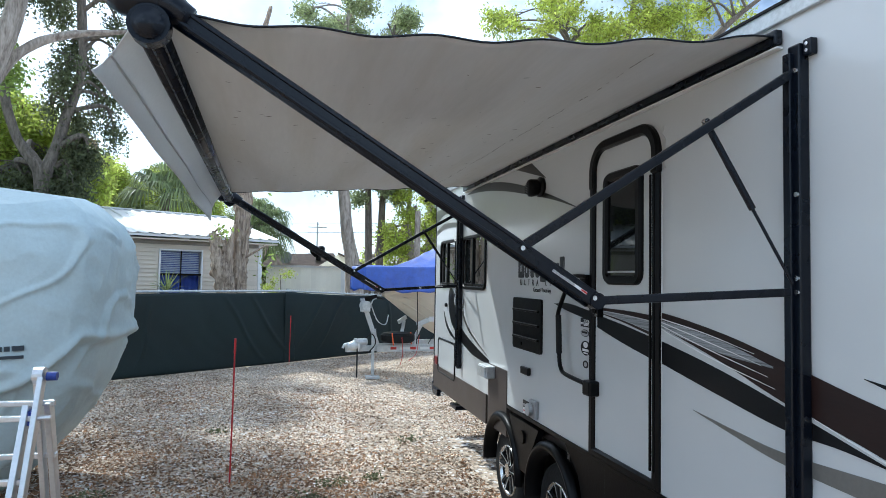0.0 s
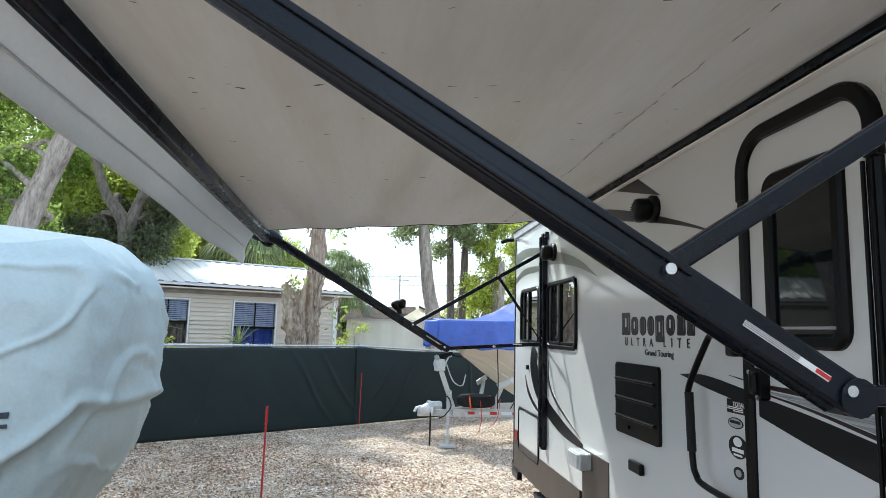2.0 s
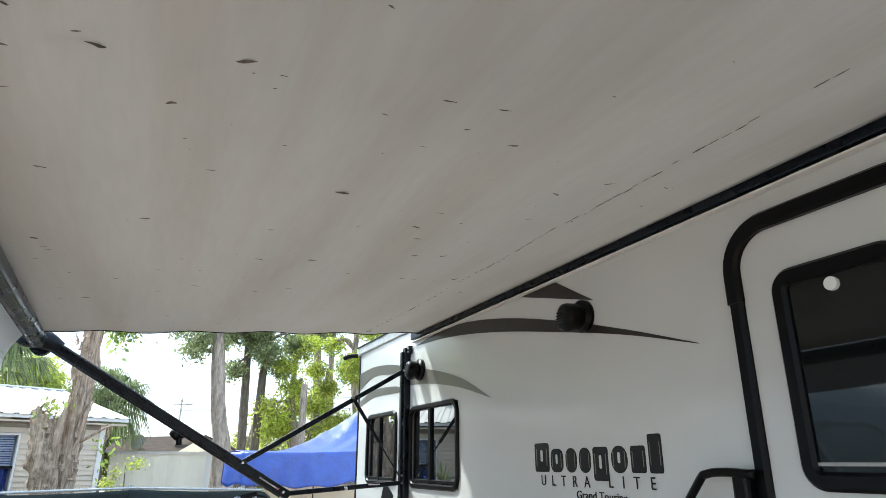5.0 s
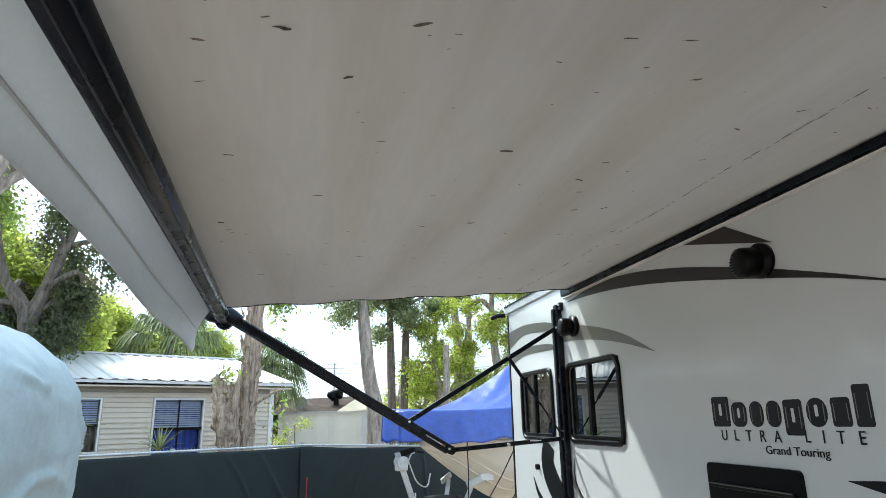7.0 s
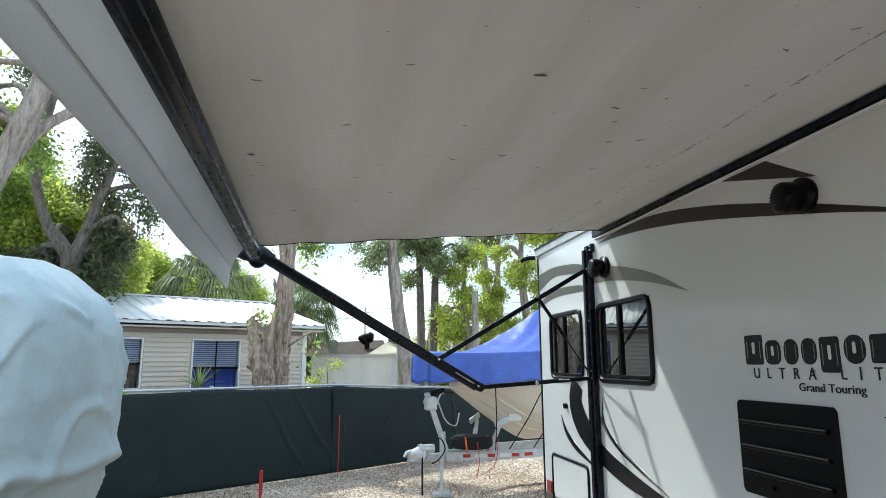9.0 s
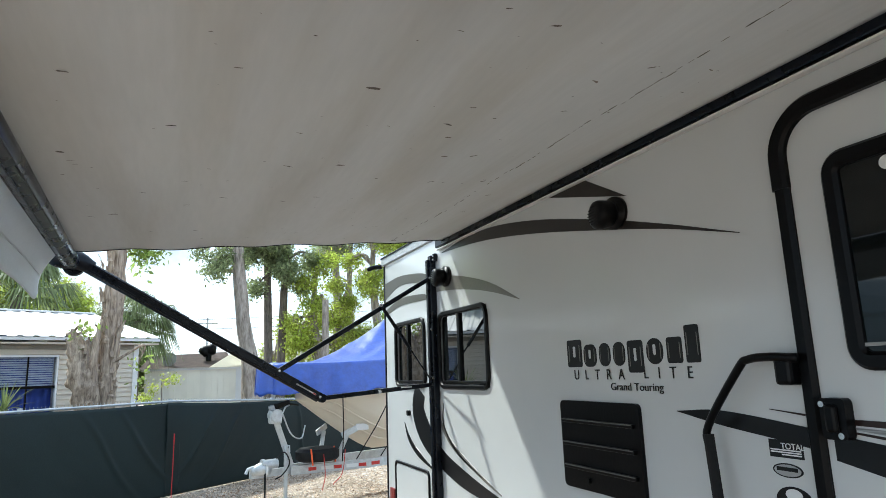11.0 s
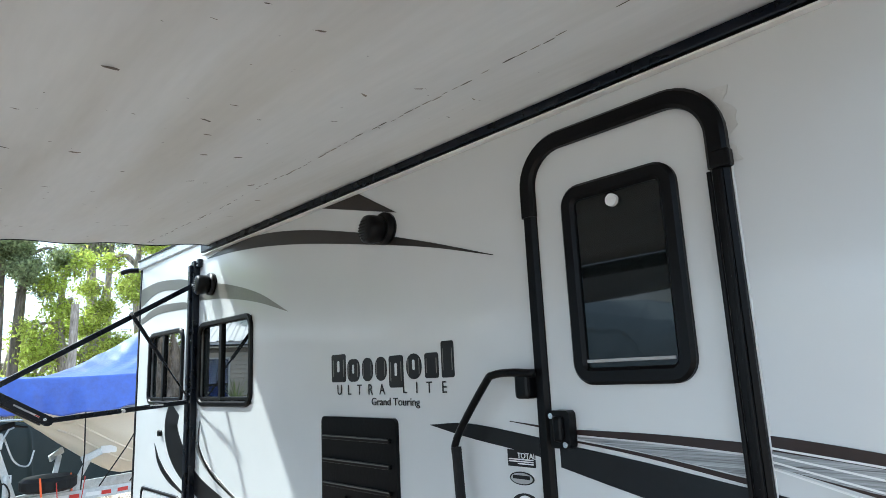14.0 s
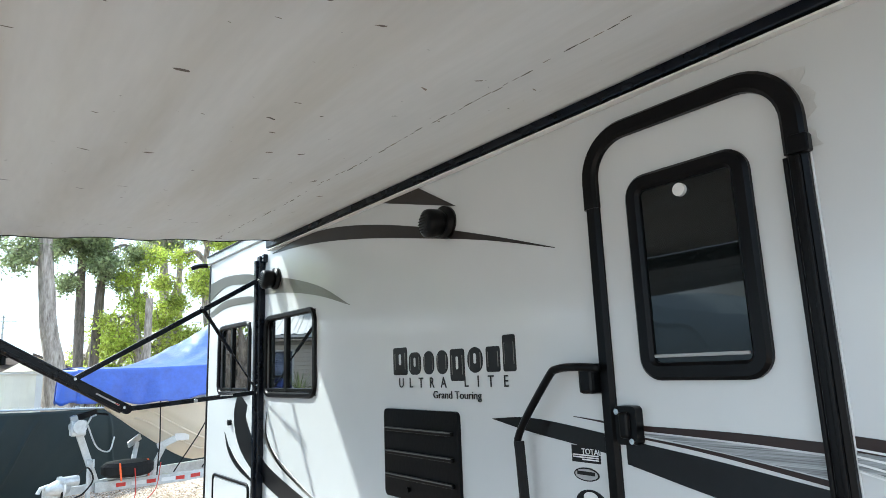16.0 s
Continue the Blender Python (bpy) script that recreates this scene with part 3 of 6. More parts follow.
def fender(yc, zc, r0, r1):
    """A black wheel arch flare."""
    b = bmesh.new()
    rows = []
    for k in range(25):
        a = radians(-8 + 196 * k / 24)
        c, s = math.cos(a), math.sin(a)
        rows.append([b.verts.new((x, yc + c * r, zc + s * r)) for r, x in ((r1, 0.0), (r1, -0.03), (r1 - 0.03, -0.055), (r0 + 0.03, -0.055), (r0, -0.03), (r0, 0.06))])
    for p0, p1 in zip(rows, rows[1:]):
        for k in range(5):
            b.faces.new((p0[k], p0[k + 1], p1[k + 1], p1[k]))
    bmesh.ops.recalc_face_normals(b, faces=b.faces)
    part("wheel_arch", b, black_trim, rv, "glossy black wheel arch flare", True)


WY, WZ = (6.1, 5.1), 0.335
for y in WY:
    fender(y + 0.02, 0.385, 0.355, 0.43)
bm = plate([(5.5, 0.47), (5.74, 0.47), (5.8, 0.66), (5.92, 0.845), (5.32, 0.845), (5.45, 0.66)], -0.03, 0.02)
part("arch_panel", bm, black_trim, rv)
part("arch_button", disc((-0.035, 5.62, 0.73), (1, 0, 0), 0.05, 0.02, 16), black_trim, rv)
part("skirt", plate([(4.4, 0.5), (4.66, 0.5), (4.74, 0.7), (4.95, 0.868), (4.4, 0.868)], -0.002, 0.02), black_trim, rv)
bm = bmesh.new()
for y in WY:
    box(0.33, 0.35, y - 0.46, y + 0.46, 0.25, ZB - 0.1, 0, bm)
part("wheel_well", bm, rubber, rv)


def wheel(y):
    prof = [(0.20, 0.24), (0.27, 0.235), (0.32, 0.22), (0.335, 0.19), (0.335, 0.07), (0.32, 0.035), (0.27, 0.02), (0.205, 0.03)]
    b = bmesh.new()
    rings = []
    for k in range(36):
        a = 2 * math.pi * k / 36
        rings.append([b.verts.new((x, y + r * math.cos(a), WZ + r * math.sin(a))) for r, x in prof])
    for k in range(36):
        for j in range(len(prof) - 1):
            b.faces.new((rings[k][j], rings[k][j + 1], rings[(k + 1) % 36][j + 1], rings[(k + 1) % 36][j]))
    w = part("wheel", b, rubber, rv, "black tyre on a polished spoked rim", True)
    rim = part("rim", tube([(0.24, y, WZ), (0.07, y, WZ)], 0.203, 28, cap=False), rubber, w, "dark alloy rim with bright spokes", True)
    b = bmesh.new()
    lip = [(0.204, 0.07), (0.209, 0.035), (0.203, 0.022), (0.19, 0.026), (0.184, 0.05)]
    loops = [[b.verts.new((x, y + r * math.cos(k * math.pi / 18), WZ + r * math.sin(k * math.pi / 18))) for r, x in lip] for k in range(36)]
    for k in range(36):
        for j in range(len(lip) - 1):
            b.faces.new((loops[k][j], loops[k][j + 1], loops[(k + 1) % 36][j + 1], loops[(k + 1) % 36][j]))
    part("rim_lip", b, chrome, rim, "polished rim lip", True)
    part("rim_dish", disc((0.12, y, WZ), (1, 0, 0), 0.2, 0.02, 28), rubber, rim)
    for k in range(5):
        for s in (-0.18, 0.18):
            a = 2 * math.pi * k / 5 + s + 0.3
            c = Vector((0.06, y, WZ))
            d = Vector((0, math.cos(a), math.sin(a)))
            sp_ = part("spoke", bar(c + d * 0.05, c + d * 0.2 + Vector((-0.02, 0, 0)), 0.034, 0.03, (1, 0, 0), 0.004), rubber, rim, "black painted spoke")
            e = Vector((0, -math.sin(a), math.cos(a))) * math.copysign(0.014, s) + Vector((-0.015, 0, 0))
            part("spoke_edge", bar(c + d * 0.055 + e, c + d * 0.195 + e + Vector((-0.02, 0, 0)), 0.008, 0.005, (1, 0, 0), 0), alu, sp_, "bright machined spoke edge")
    part("hub_cap", disc((0.05, y, WZ), (1, 0, 0), 0.055, 0.06, 18), chrome, rim)


for y in WY:
    wheel(y)
part("axle", tube([(0.2, WY[0], WZ), (2.25, WY[0], WZ)], 0.04, 8), rubber, rv)
part("axle", tube([(0.2, WY[1], WZ), (2.25, WY[1], WZ)], 0.04, 8), rubber, rv)
for y in WY:
    part("far_tyre", disc((2.3, y, WZ), (1, 0, 0), 0.335, 0.22, 24), rubber, rv)
part("bumper", box(0.02, 2.4, 8.8, 8.92, 0.5, 0.62, 0.01), black_paint, rv)
part("bumper_end", box(-0.03, 0.02, 8.42, 8.66, 0.52, 0.6, 0.008), black_paint, rv)
st = part("stabiliser_jack", bar((0.12, 8.3, 0.62), (0.12, 7.6, 0.56), 0.05, 0.06), black_paint, rv, "folded stabiliser jack")
part("jack_foot", box(-0.02, 0.2, 7.6, 7.84, 0.52, 0.56, 0.006), black_paint, st)
part("tail_light", box(-0.02, 0.0, 8.5, 8.62, 0.88, 0.98, 0.008), tail_lens, rv, "small red marker light")
po = part("outlet_box", box(-0.03, 0, 5.38, 5.51, 0.905, 1.04, 0.01), grey_print, rv, "clear weatherproof outlet cover")
part("outlet_face", disc((-0.052, 5.45, 0.972), (1, 0, 0), 0.045, 0.03, 18), galv, po)
lp = part("label_plate", box(-0.004, 0, 5.57, 5.69, 0.89, 1.0), black_vinyl, rv, "dark bordered warning label")
part("label_field", box(-0.006, -0.0045, 5.58, 5.68, 0.9, 0.945), white_print, lp)
part("label_bar", box(-0.006, -0.0045, 5.58, 5.68, 0.955, 0.975), grey_print, lp)
part("label_bar", box(-0.0075, -0.0062, 5.59, 5.67, 0.918, 0.928), red_print, lp)
part("label_plate", box(-0.004, 0, 5.4, 5.47, 0.875, 0.885), grey_print, rv)
part("vent_cap", box(-0.03, 0, 5.54, 5.70, 1.20, 1.26, 0.01), black_trim, rv)
pl = part("porch_light", box(-0.09, 0, 6.36, 6.6, 1.05, 1.16, 0.012), galv, rv, "clear plastic porch light")
part("lens", box(-0.1, -0.085, 6.38, 6.58, 1.06, 1.15, 0.006), galv, pl)
part("key_latch", disc((-0.01, 8.12, 1.62), (1, 0, 0), 0.022, 0.03, 12), black_trim, rv)


def glyphs(text, size):
    """The mesh of one line of lettering and its right edge."""
    cu = bpy.data.curves.new("letter", "FONT")
    cu.body, cu.size, cu.extrude = text, size, 0.001
    tmp = bpy.data.objects.new("letter", cu)
    scene.collection.objects.link(tmp)
    bpy.context.view_layer.update()
    me = bpy.data.meshes.new_from_object(tmp.evaluated_get(bpy.context.evaluated_depsgraph_get()))
    bpy.data.objects.remove(tmp)
    return me, max(v.co.x for v in me.vertices)


def words(text, size, y, z, material, parent, x=-0.004, stretch=1.0):
    """Lettering on the side wall that reads from outside, letter by letter; y is its start on the far side."""
    for i, ch in enumerate(text):
        if ch == " ":
            continue
        me, right = glyphs(ch, size)
        whole, edge = glyphs(text[:i + 1], size)
        bpy.data.meshes.remove(whole)
        b = bmesh.new()
        b.from_mesh(me)
        bpy.data.meshes.remove(me)
        m = Matrix(((0, 0, -1, x), (-stretch, 0, 0, y - stretch * (edge - right)), (0, 1, 0, z), (0, 0, 0, 1)))
        bmesh.ops.transform(b, verts=b.verts, matrix=m)
        part("letter", b, material, parent)


def spaced(text, size, ya, yb, z, stretch):
    """Letter-spaced capitals on the side wall from ya to yb."""
    wide = []
    for ch in text:
        me, right = glyphs(ch, size)
        bpy.data.meshes.remove(me)
        wide.append(right * stretch)
    gap = (ya - yb - sum(wide)) / (len(text) - 1)
    for ch, w in zip(text, wide):
        words(ch, size, ya, z, black_vinyl, rv, stretch=stretch)
        ya -= w + gap


# maker's word mark as plain shapes: eight dark blocks, each with a thin pale line inside
marks = [(5.828, 5.709, 1.942, 2.072), (5.694, 5.597, 1.942, 2.045), (5.576, 5.495, 1.942, 2.046), (5.476, 5.395, 1.942, 2.046), (5.378, 5.28, 1.912, 2.047), (5.259, 5.162, 1.944, 2.049), (5.141, 5.058, 1.946, 2.047), (5.04, 4.968, 1.946, 2.088)]
for i, (ya, yb, z0, z1) in enumerate(marks):
    w = ya - yb
    r = (0.012, 0.034, 0.038, 0.038, 0.014, 0.046, 0.012, 0.01)[i]
    wm = part("word_mark", plate(rounded(yb, ya, z0, z1, r, 5), -0.0025, -0.0002), black_vinyl, rv)
    if i in (0, 1, 4, 5):
        part("word_core", plate(rounded(yb + w * 0.42, ya - w * 0.42, z0 + (z1 - z0) * 0.36, z1 - (z1 - z0) * 0.24, w * 0.06, 4), -0.0034, -0.0025), gelcoat, wm)
    part("word_gleam", plate(rounded(yb + w * 0.12, yb + w * 0.16, z0 + (z1 - z0) * 0.2, z1 - (z1 - z0) * 0.2, 0.0015, 2), -0.0034, -0.0025), taupe_vinyl, wm)
    part("word_gleam", plate(rounded(ya - w * 0.16, ya - w * 0.12, z0 + (z1 - z0) * 0.2, z1 - (z1 - z0) * 0.2, 0.0015, 2), -0.0034, -0.0025), taupe_vinyl, wm)
spaced("ULTRA", 0.066, 5.78, 5.407, 1.884, 0.92)
spaced("LITE", 0.066, 5.286, 5.014, 1.888, 0.92)
words("Grand Touring", 0.046, 5.508, 1.838, black_vinyl, rv, stretch=1.19)
tg = part("sticker", box(-0.002, 0, 4.598, 4.72, 1.64, 1.695), black_vinyl, rv, "black and white sticker")
words("TOTAL", 0.026, 4.675, 1.668, white_print, tg, x=-0.003)
for k in range(3):
    part("text_bar", box(-0.003, -0.002, 4.605, 4.675 + 0.04 * (k > 0), 1.648 + k * 0.007, 1.652 + k * 0.007), white_print, tg)


def oval(y, z, ry, rz, material, name="sticker", x0=0.0, x1=-0.002, parent=None, label=""):
    o = [(y + ry * math.cos(2 * math.pi * k / 28), z + rz * math.sin(2 * math.pi * k / 28)) for k in range(28)]
    return part(name, plate(o, x1, x0), material, parent or rv, label)


s = oval(4.662, 1.602, 0.054, 0.022, black_vinyl, label="oval silver badge sticker")
oval(4.662, 1.602, 0.048, 0.018, grey_print, "badge_face", -0.002, -0.003, s)
part("text_bar", box(-0.004, -0.003, 4.625, 4.70, 1.6, 1.612), black_vinyl, s)
s = oval(4.65, 1.51, 0.066, 0.045, black_vinyl, label="round black and white club sticker")
oval(4.65, 1.53, 0.03, 0.018, white_print, "badge_face", -0.002, -0.003, s)
part("text_bar", box(-0.003, -0.002, 4.61, 4.69, 1.49, 1.505), white_print, s)
part("text_bar", box(-0.003, -0.002, 4.62, 4.68, 1.475, 1.483), white_print, s)
s = oval(4.65, 1.41, 0.036, 0.024, black_vinyl, label="small oval sticker")
oval(4.65, 1.41, 0.02, 0.014, grey_print, "badge_face", -0.002, -0.003, s)

# ---- awning ----
AY0, AY1 = 3.06, 7.28
aw = thing("awning", (0, 5.2, 2.9), "open patio awning with grey vinyl fabric and black arms", "awning")
RZ = 2.655


def roller_x(y):
    """The roller stands a little further out at the far end."""
    return -2.225 - 0.033 * (y - 3.1)



def cloth(u, v):
    y = AY0 + (AY1 - AY0) * v
    e = 0.009 * math.sin(u * 34) * math.exp(-((v) / 0.03) ** 2) + 0.006 * math.sin(u * 31) * math.exp(-((1 - v) / 0.03) ** 2)
    y += 0.06 * math.sin(math.pi * u) * math.exp(-(v / 0.1) ** 2) - 0.03 * math.sin(math.pi * u) * math.exp(-((1 - v) / 0.1) ** 2)
    x = -0.035 + (roller_x(y) + 0.035) * u
    z = 2.878 + (2.708 - 2.878) * u - (0.047 - 0.018 * math.exp(-(v / 0.12) ** 2) - 0.035 * math.exp(-((1 - v) / 0.12) ** 2)) * math.sin(math.pi * u) + e
    z += 0.012 * noise.noise(Vector((x * 1.2, y * 0.7, 0))) * math.sin(math.pi * u)
    return (x, y, z)


canopy = part("canopy", sheet(cloth, 70, 60, 0.003), vinyl_cloth, aw, "grey vinyl canopy with mildew flecks", True)
rail = part("mounting_rail", box(-0.035, -0.002, AY0 - 0.02, AY1 + 0.12, 2.84, 2.898, 0.006), black_paint, aw)
part("rail_bead", box(-0.03, -0.002, AY0 - 0.02, AY1 + 0.12, 2.824, 2.831, 0.0), white_print, aw)
roll = part("roller_tube", tube([(roller_x(AY0), AY0 - 0.06, RZ), (roller_x(AY1), AY1 + 0.06, RZ)], 0.045, 20), black_paint, aw, "black roller tube", True)
for k in range(3):
    a = radians(225 + 45 * k)
    part("roller_rib", bar((roller_x(AY0) + 0.045 * math.cos(a), AY0 - 0.04, RZ + 0.045 * math.sin(a)), (roller_x(AY1) + 0.045 * math.cos(a), AY1 + 0.04, RZ + 0.045 * math.sin(a)), 0.006, 0.006, (1, 0, 0), 0.002), black_paint, roll)


def drop(u, v):
    y = AY0 + 0.02 + (AY1 - AY0 - 0.08) * v
    h = 0.165 + 0.11 * v
    curl = 0.05 * math.exp(-(v / 0.1) ** 2) * math.sin(math.pi * u)
    y += curl * 1.9
    end_ = max(0.0, (v - 0.955) / 0.045)
    h *= 1 - 0.2 * end_ ** 3
    y += 0.15 * u * math.exp(-((1 - v) / 0.07) ** 2)
    x = roller_x(y) - 0.05 - 0.1 * u - 0.03 * math.sin(math.pi * u) - 0.012 * u * math.exp(-(v / 0.12) ** 2)
    z = RZ + 0.03 - h * u
    return (x + 0.006 * math.sin(y * 4) * u, y, z + 0.006 * math.sin(y * 3) * u)


val = part("valance", sheet(drop, 14, 80, 0.003), valance_cloth, aw, "pale hanging valance flap", True)
part("valance_seam", tube([Vector(drop(0.5, v / 40)) for v in range(41)], 0.006, 6), valance_cloth, val, "", True)


def arm_set(yp, y, end, elbow, joint, top, low, stop, post_z0):
    a = part("arm_post", box(-0.045, 0.0, yp - 0.026, yp + 0.03, post_z0, 2.8, 0.006), black_paint, aw, "black mounting channel")
    part("post_channel", box(-0.062, -0.04, yp + 0.0, yp + 0.036, post_z0 + 0.02, 2.77, 0.004), black_paint, a)
    part("post_bracket", box(-0.03, 0, yp - 0.065, yp - 0.0265, 2.75, 2.81, 0.005), black_paint, a)
    for z in (2.79, 2.765):
        part("bolt", disc((-0.032, yp - 0.048, z), (1, 0, 0), 0.007, 0.008, 8), chrome, a)
    for z in (low, top, 2.25, low + 0.05):
        part("bolt", disc((-0.047, yp - 0.013, z), (1, 0, 0), 0.009, 0.012, 10), chrome, a)
    m = part("main_arm", bar((elbow[0], y, elbow[1]), (end[0], y, end[1]), 0.056, 0.04, (0, 1, 0), 0.006), black_paint, aw, "black grooved main arm")
    e0, e1 = Vector((elbow[0], y, elbow[1])), Vector((end[0], y, end[1]))
    d = (e1 - e0).normalized()
    nrm = d.cross(Vector((0, 1, 0)))
    for o in (-0.018, 0.018):
        part("arm_ridge", bar(e0 + nrm * o + Vector((0, -0.022, 0)) + d * 0.3, e1 + nrm * o + Vector((0, -0.022, 0)), 0.012, 0.01, (0, 1, 0), 0.003), black_paint, m)
    low_side = nrm if nrm.z < 0 else -nrm
    part("arm_bead", tube([e0 + low_side * 0.026 + d * 0.02, e1 + low_side * 0.026], 0.013, 10), black_paint, m, "", True)
    part("inner_arm", bar(e0 + d * 1.0, e1 - d * 0.02, 0.064, 0.026, (0, 1, 0), 0.006), black_paint, m)
    part("label_strip", bar(e0 + d * 0.05 + Vector((0, -0.0205, 0)), e0 + d * 0.2 + Vector((0, -0.0205, 0)), 0.009, 0.003, (0, 1, 0), 0), white_print, m, "white warning label")
    part("label_strip", bar(e0 + d * 0.05 + Vector((0, -0.0215, 0)), e0 + d * 0.075 + Vector((0, -0.0215, 0)), 0.006, 0.003, (0, 1, 0), 0), red_print, m)
    for k in range(3):
        o = nrm * (-0.0028 + 0.0028 * k)
        part("text_bar", bar(e0 + d * 0.105 + o + Vector((0, -0.0225, 0)), e0 + d * 0.2 + o + Vector((0, -0.0225, 0)), 0.0014, 0.002, (0, 1, 0), 0), grey_print, m)
    part("elbow_cap", disc(e0, (0, 1, 0), 0.029, 0.05, 16), black_paint, m)
    for p in (e0 + d * 0.02, Vector((joint[0], y, joint[1]))):
        part("bolt", disc(p + Vector((0, -0.028, 0)), (0, 1, 0), 0.0085, 0.012, 12), chrome, m)
    k = part("upper_link", bar((-0.04, yp + 0.01, top), (joint[0], y, joint[1]), 0.032, 0.026, (0, 1, 0), 0.004), black_paint, aw, "black upper support link")
    part("bolt", disc((stop[0], y - 0.022, stop[1]), (0, 1, 0), 0.012, 0.02, 10), chrome, k)
    l = part("lower_link", bar((-0.04, yp + 0.01, low), (elbow[0], y, elbow[1]), 0.03, 0.024, (0, 1, 0), 0.005), black_paint, aw, "black lower support link")
    mid = Vector((-0.46, y - 0.02, low + (elbow[1] - low) * 0.46 / abs(elbow[0])))
    part("bolt", disc(mid, (0, 1, 0), 0.012, 0.02, 10), chrome, l)
    part("label_strip", box(-0.3, -0.22, y - 0.017, y - 0.0145, low - 0.012, low - 0.004), white_print, l)
    s0, s1 = Vector((stop[0], y - 0.02, stop[1])), Vector((-0.055, yp + 0.0, low + 0.03))
    s = part("gas_strut", tube([s0, s0.lerp(s1, 0.55)], 0.013, 10), black_paint, aw, "black gas strut")
    part("strut_rod", tube([s0.lerp(s1, 0.5), s1], 0.006, 8), black_paint, s)
    h = part("roller_head", tube(catmull([(end[0] + 0.07, y, end[1] - 0.03), (end[0] - 0.03, y, end[1] + 0.015), (end[0] - 0.16, y, end[1] + 0.02)], 4), [0.036, 0.042, 0.05, 0.056, 0.06, 0.062, 0.06, 0.054, 0.036], 12), black_paint, aw, "bulky black roller end head", True)
    part("head_cap", disc((roller_x(y), y + (0.05 if y > 5 else -0.05), RZ), (0, 1, 0), 0.06, 0.05, 18), black_paint, h)


arm_set(2.945, 3.09, (-2.19, 2.735), (-0.755, 1.858), (-1.04, 2.035), 2.70, 1.90, (-0.32, 2.525), 0.95)
arm_set(7.5, 7.48, (-2.33, 2.67), (-0.86, 1.795), (-1.145, 1.985), 2.63, 1.85, (-0.44, 2.42), 0.98)

# ---- boundary fence ----
FK = (-1.76, 15.5)
LEFT = (-14.0, 7.3)
RIGHT = (5.0, 20.4)
fe = thing("fence", (FK[0], FK[1], 0), "chain link fence hung with dark green windscreen cloth", "fence", kind="structure")


def screen(p, q, seed, side, fall):
    L = math.hypot(q[0] - p[0], q[1] - p[1])
    d = ((q[0] - p[0]) / L, (q[1] - p[1]) / L)
    nx, ny = d[1] * side, -d[0] * side

    def f(u, v):
        s = u * (L + 0.14) - 0.14
        w = 0.045 * noise.noise(Vector((s * 0.6 + v * 0.9 + seed, v * 0.9 - s * 0.3, seed))) + 0.02 * abs(noise.noise(Vector((s * 1.3 - v * 1.9, v * 1.2 + s * 0.7, seed)))) + 0.005 * noise.noise(Vector((s * 5 - v * 7, v * 3, seed)))
        for c0, sl in ((-0.2, 1.3), (0.5, 1.2), (3.4, -0.5)):
            w += 0.028 * math.exp(-((s - c0 - sl * v - 0.08 * math.sin(v * 5 + c0)) / 0.035) ** 2)
        w *= math.sin(math.pi * min(1, v * 1.02)) ** 0.5 if v < 1 else 0
        top = 1.56 - fall * s - 0.02 * abs(math.sin(s * math.pi / 2.4))
        return (p[0] + d[0] * s + nx * (0.1 + max(w, -0.05)), p[1] + d[1] * s + ny * (0.1 + max(w, -0.05)), 0.02 + (top - 0.02) * v)

    part("cloth", sheet(f, int(L * 40), 30, 0.004), windscreen, fe, "dark green mesh windscreen", True)
    part("top_rail", tube([(*p, 1.58), (*q, 1.58 - fall * L)], 0.02, 8), galv, fe)
    b = bmesh.new()
    n = int(L / 0.055)
    for k in range(n):
        s = (k + 0.5) * 0.055
        c = Vector((p[0] + d[0] * s, p[1] + d[1] * s, 1.595 - fall * s))
        tube([c + Vector((d[0] * -0.02, d[1] * -0.02, -0.03)), c + Vector((d[0] * 0.012, d[1] * 0.012, 0.035))], 0.0035, 3, b, cap=False)
    tagged(part("wire_tips", b, galv, fe), kind="stuff")
    for k in range(int(L / 2.4) + 1):
        s = k * 2.4
        c = (p[0] + d[0] * s - nx * 0.03, p[1] + d[1] * s - ny * 0.03 + 0.05 * (k == 0))
        po = part("post", tube([(*c, 0), (*c, 1.6 - fall * s)], 0.026, 8), galv, fe)
        part("post_cap", disc((*c, 1.61 - fall * s), (0, 0, 1), 0.032, 0.03, 8), galv, po)


screen(FK, LEFT, 1.3, -1, 0.0)
screen(FK, RIGHT, 7.1, 1, 0.045)

# ---- mobile home ----
A, B = Vector((-11.79, 14.04, 0)), Vector((-2.5, 19.15, 0))
HD = (B - A).normalized()
HN = Vector((-HD.y, HD.x, 0))
HL, HW, EZ, RIDGE = (B - A).length, 6.4, 2.78, 3.62
HM = Matrix((HD, HN, Vector((0, 0, 1)))).transposed().to_4x4()
HM.translation = A
home = thing("mobile_home", tuple(A), "beige lap sided mobile home with white metal roof", "house")


def hbox(a0, a1, b0, b1, z0, z1, bevel=0.0, bm=None):
    return box(a0, a1, b0, b1, z0, z1, bevel, bm, HM)


hw1 = HL - 4.6, HL - 3.73
hw2 = HL - 2.67, HL - 1.65
HWIN = [(hw1[0], hw1[1], 1.5, 2.5), (hw2[0], hw2[1], 1.3, 2.5)]
cuts = sorted({0, HL} | {c for w in HWIN for c in w[:2]})
bm = bmesh.new()
for a, b in zip(cuts, cuts[1:]):
    w = next((w for w in HWIN if w[0] <= a + 1e-6 and w[1] >= b - 1e-6), None)
    if w:
        hbox(a, b, 0.03, 0.15, 0, w[2], 0, bm)
        hbox(a, b, 0.03, 0.15, w[3], EZ, 0, bm)
    else:
        hbox(a, b, 0.03, 0.15, 0, EZ, 0, bm)
hbox(0, HL, HW - 0.12, HW, 0, EZ, 0, bm)
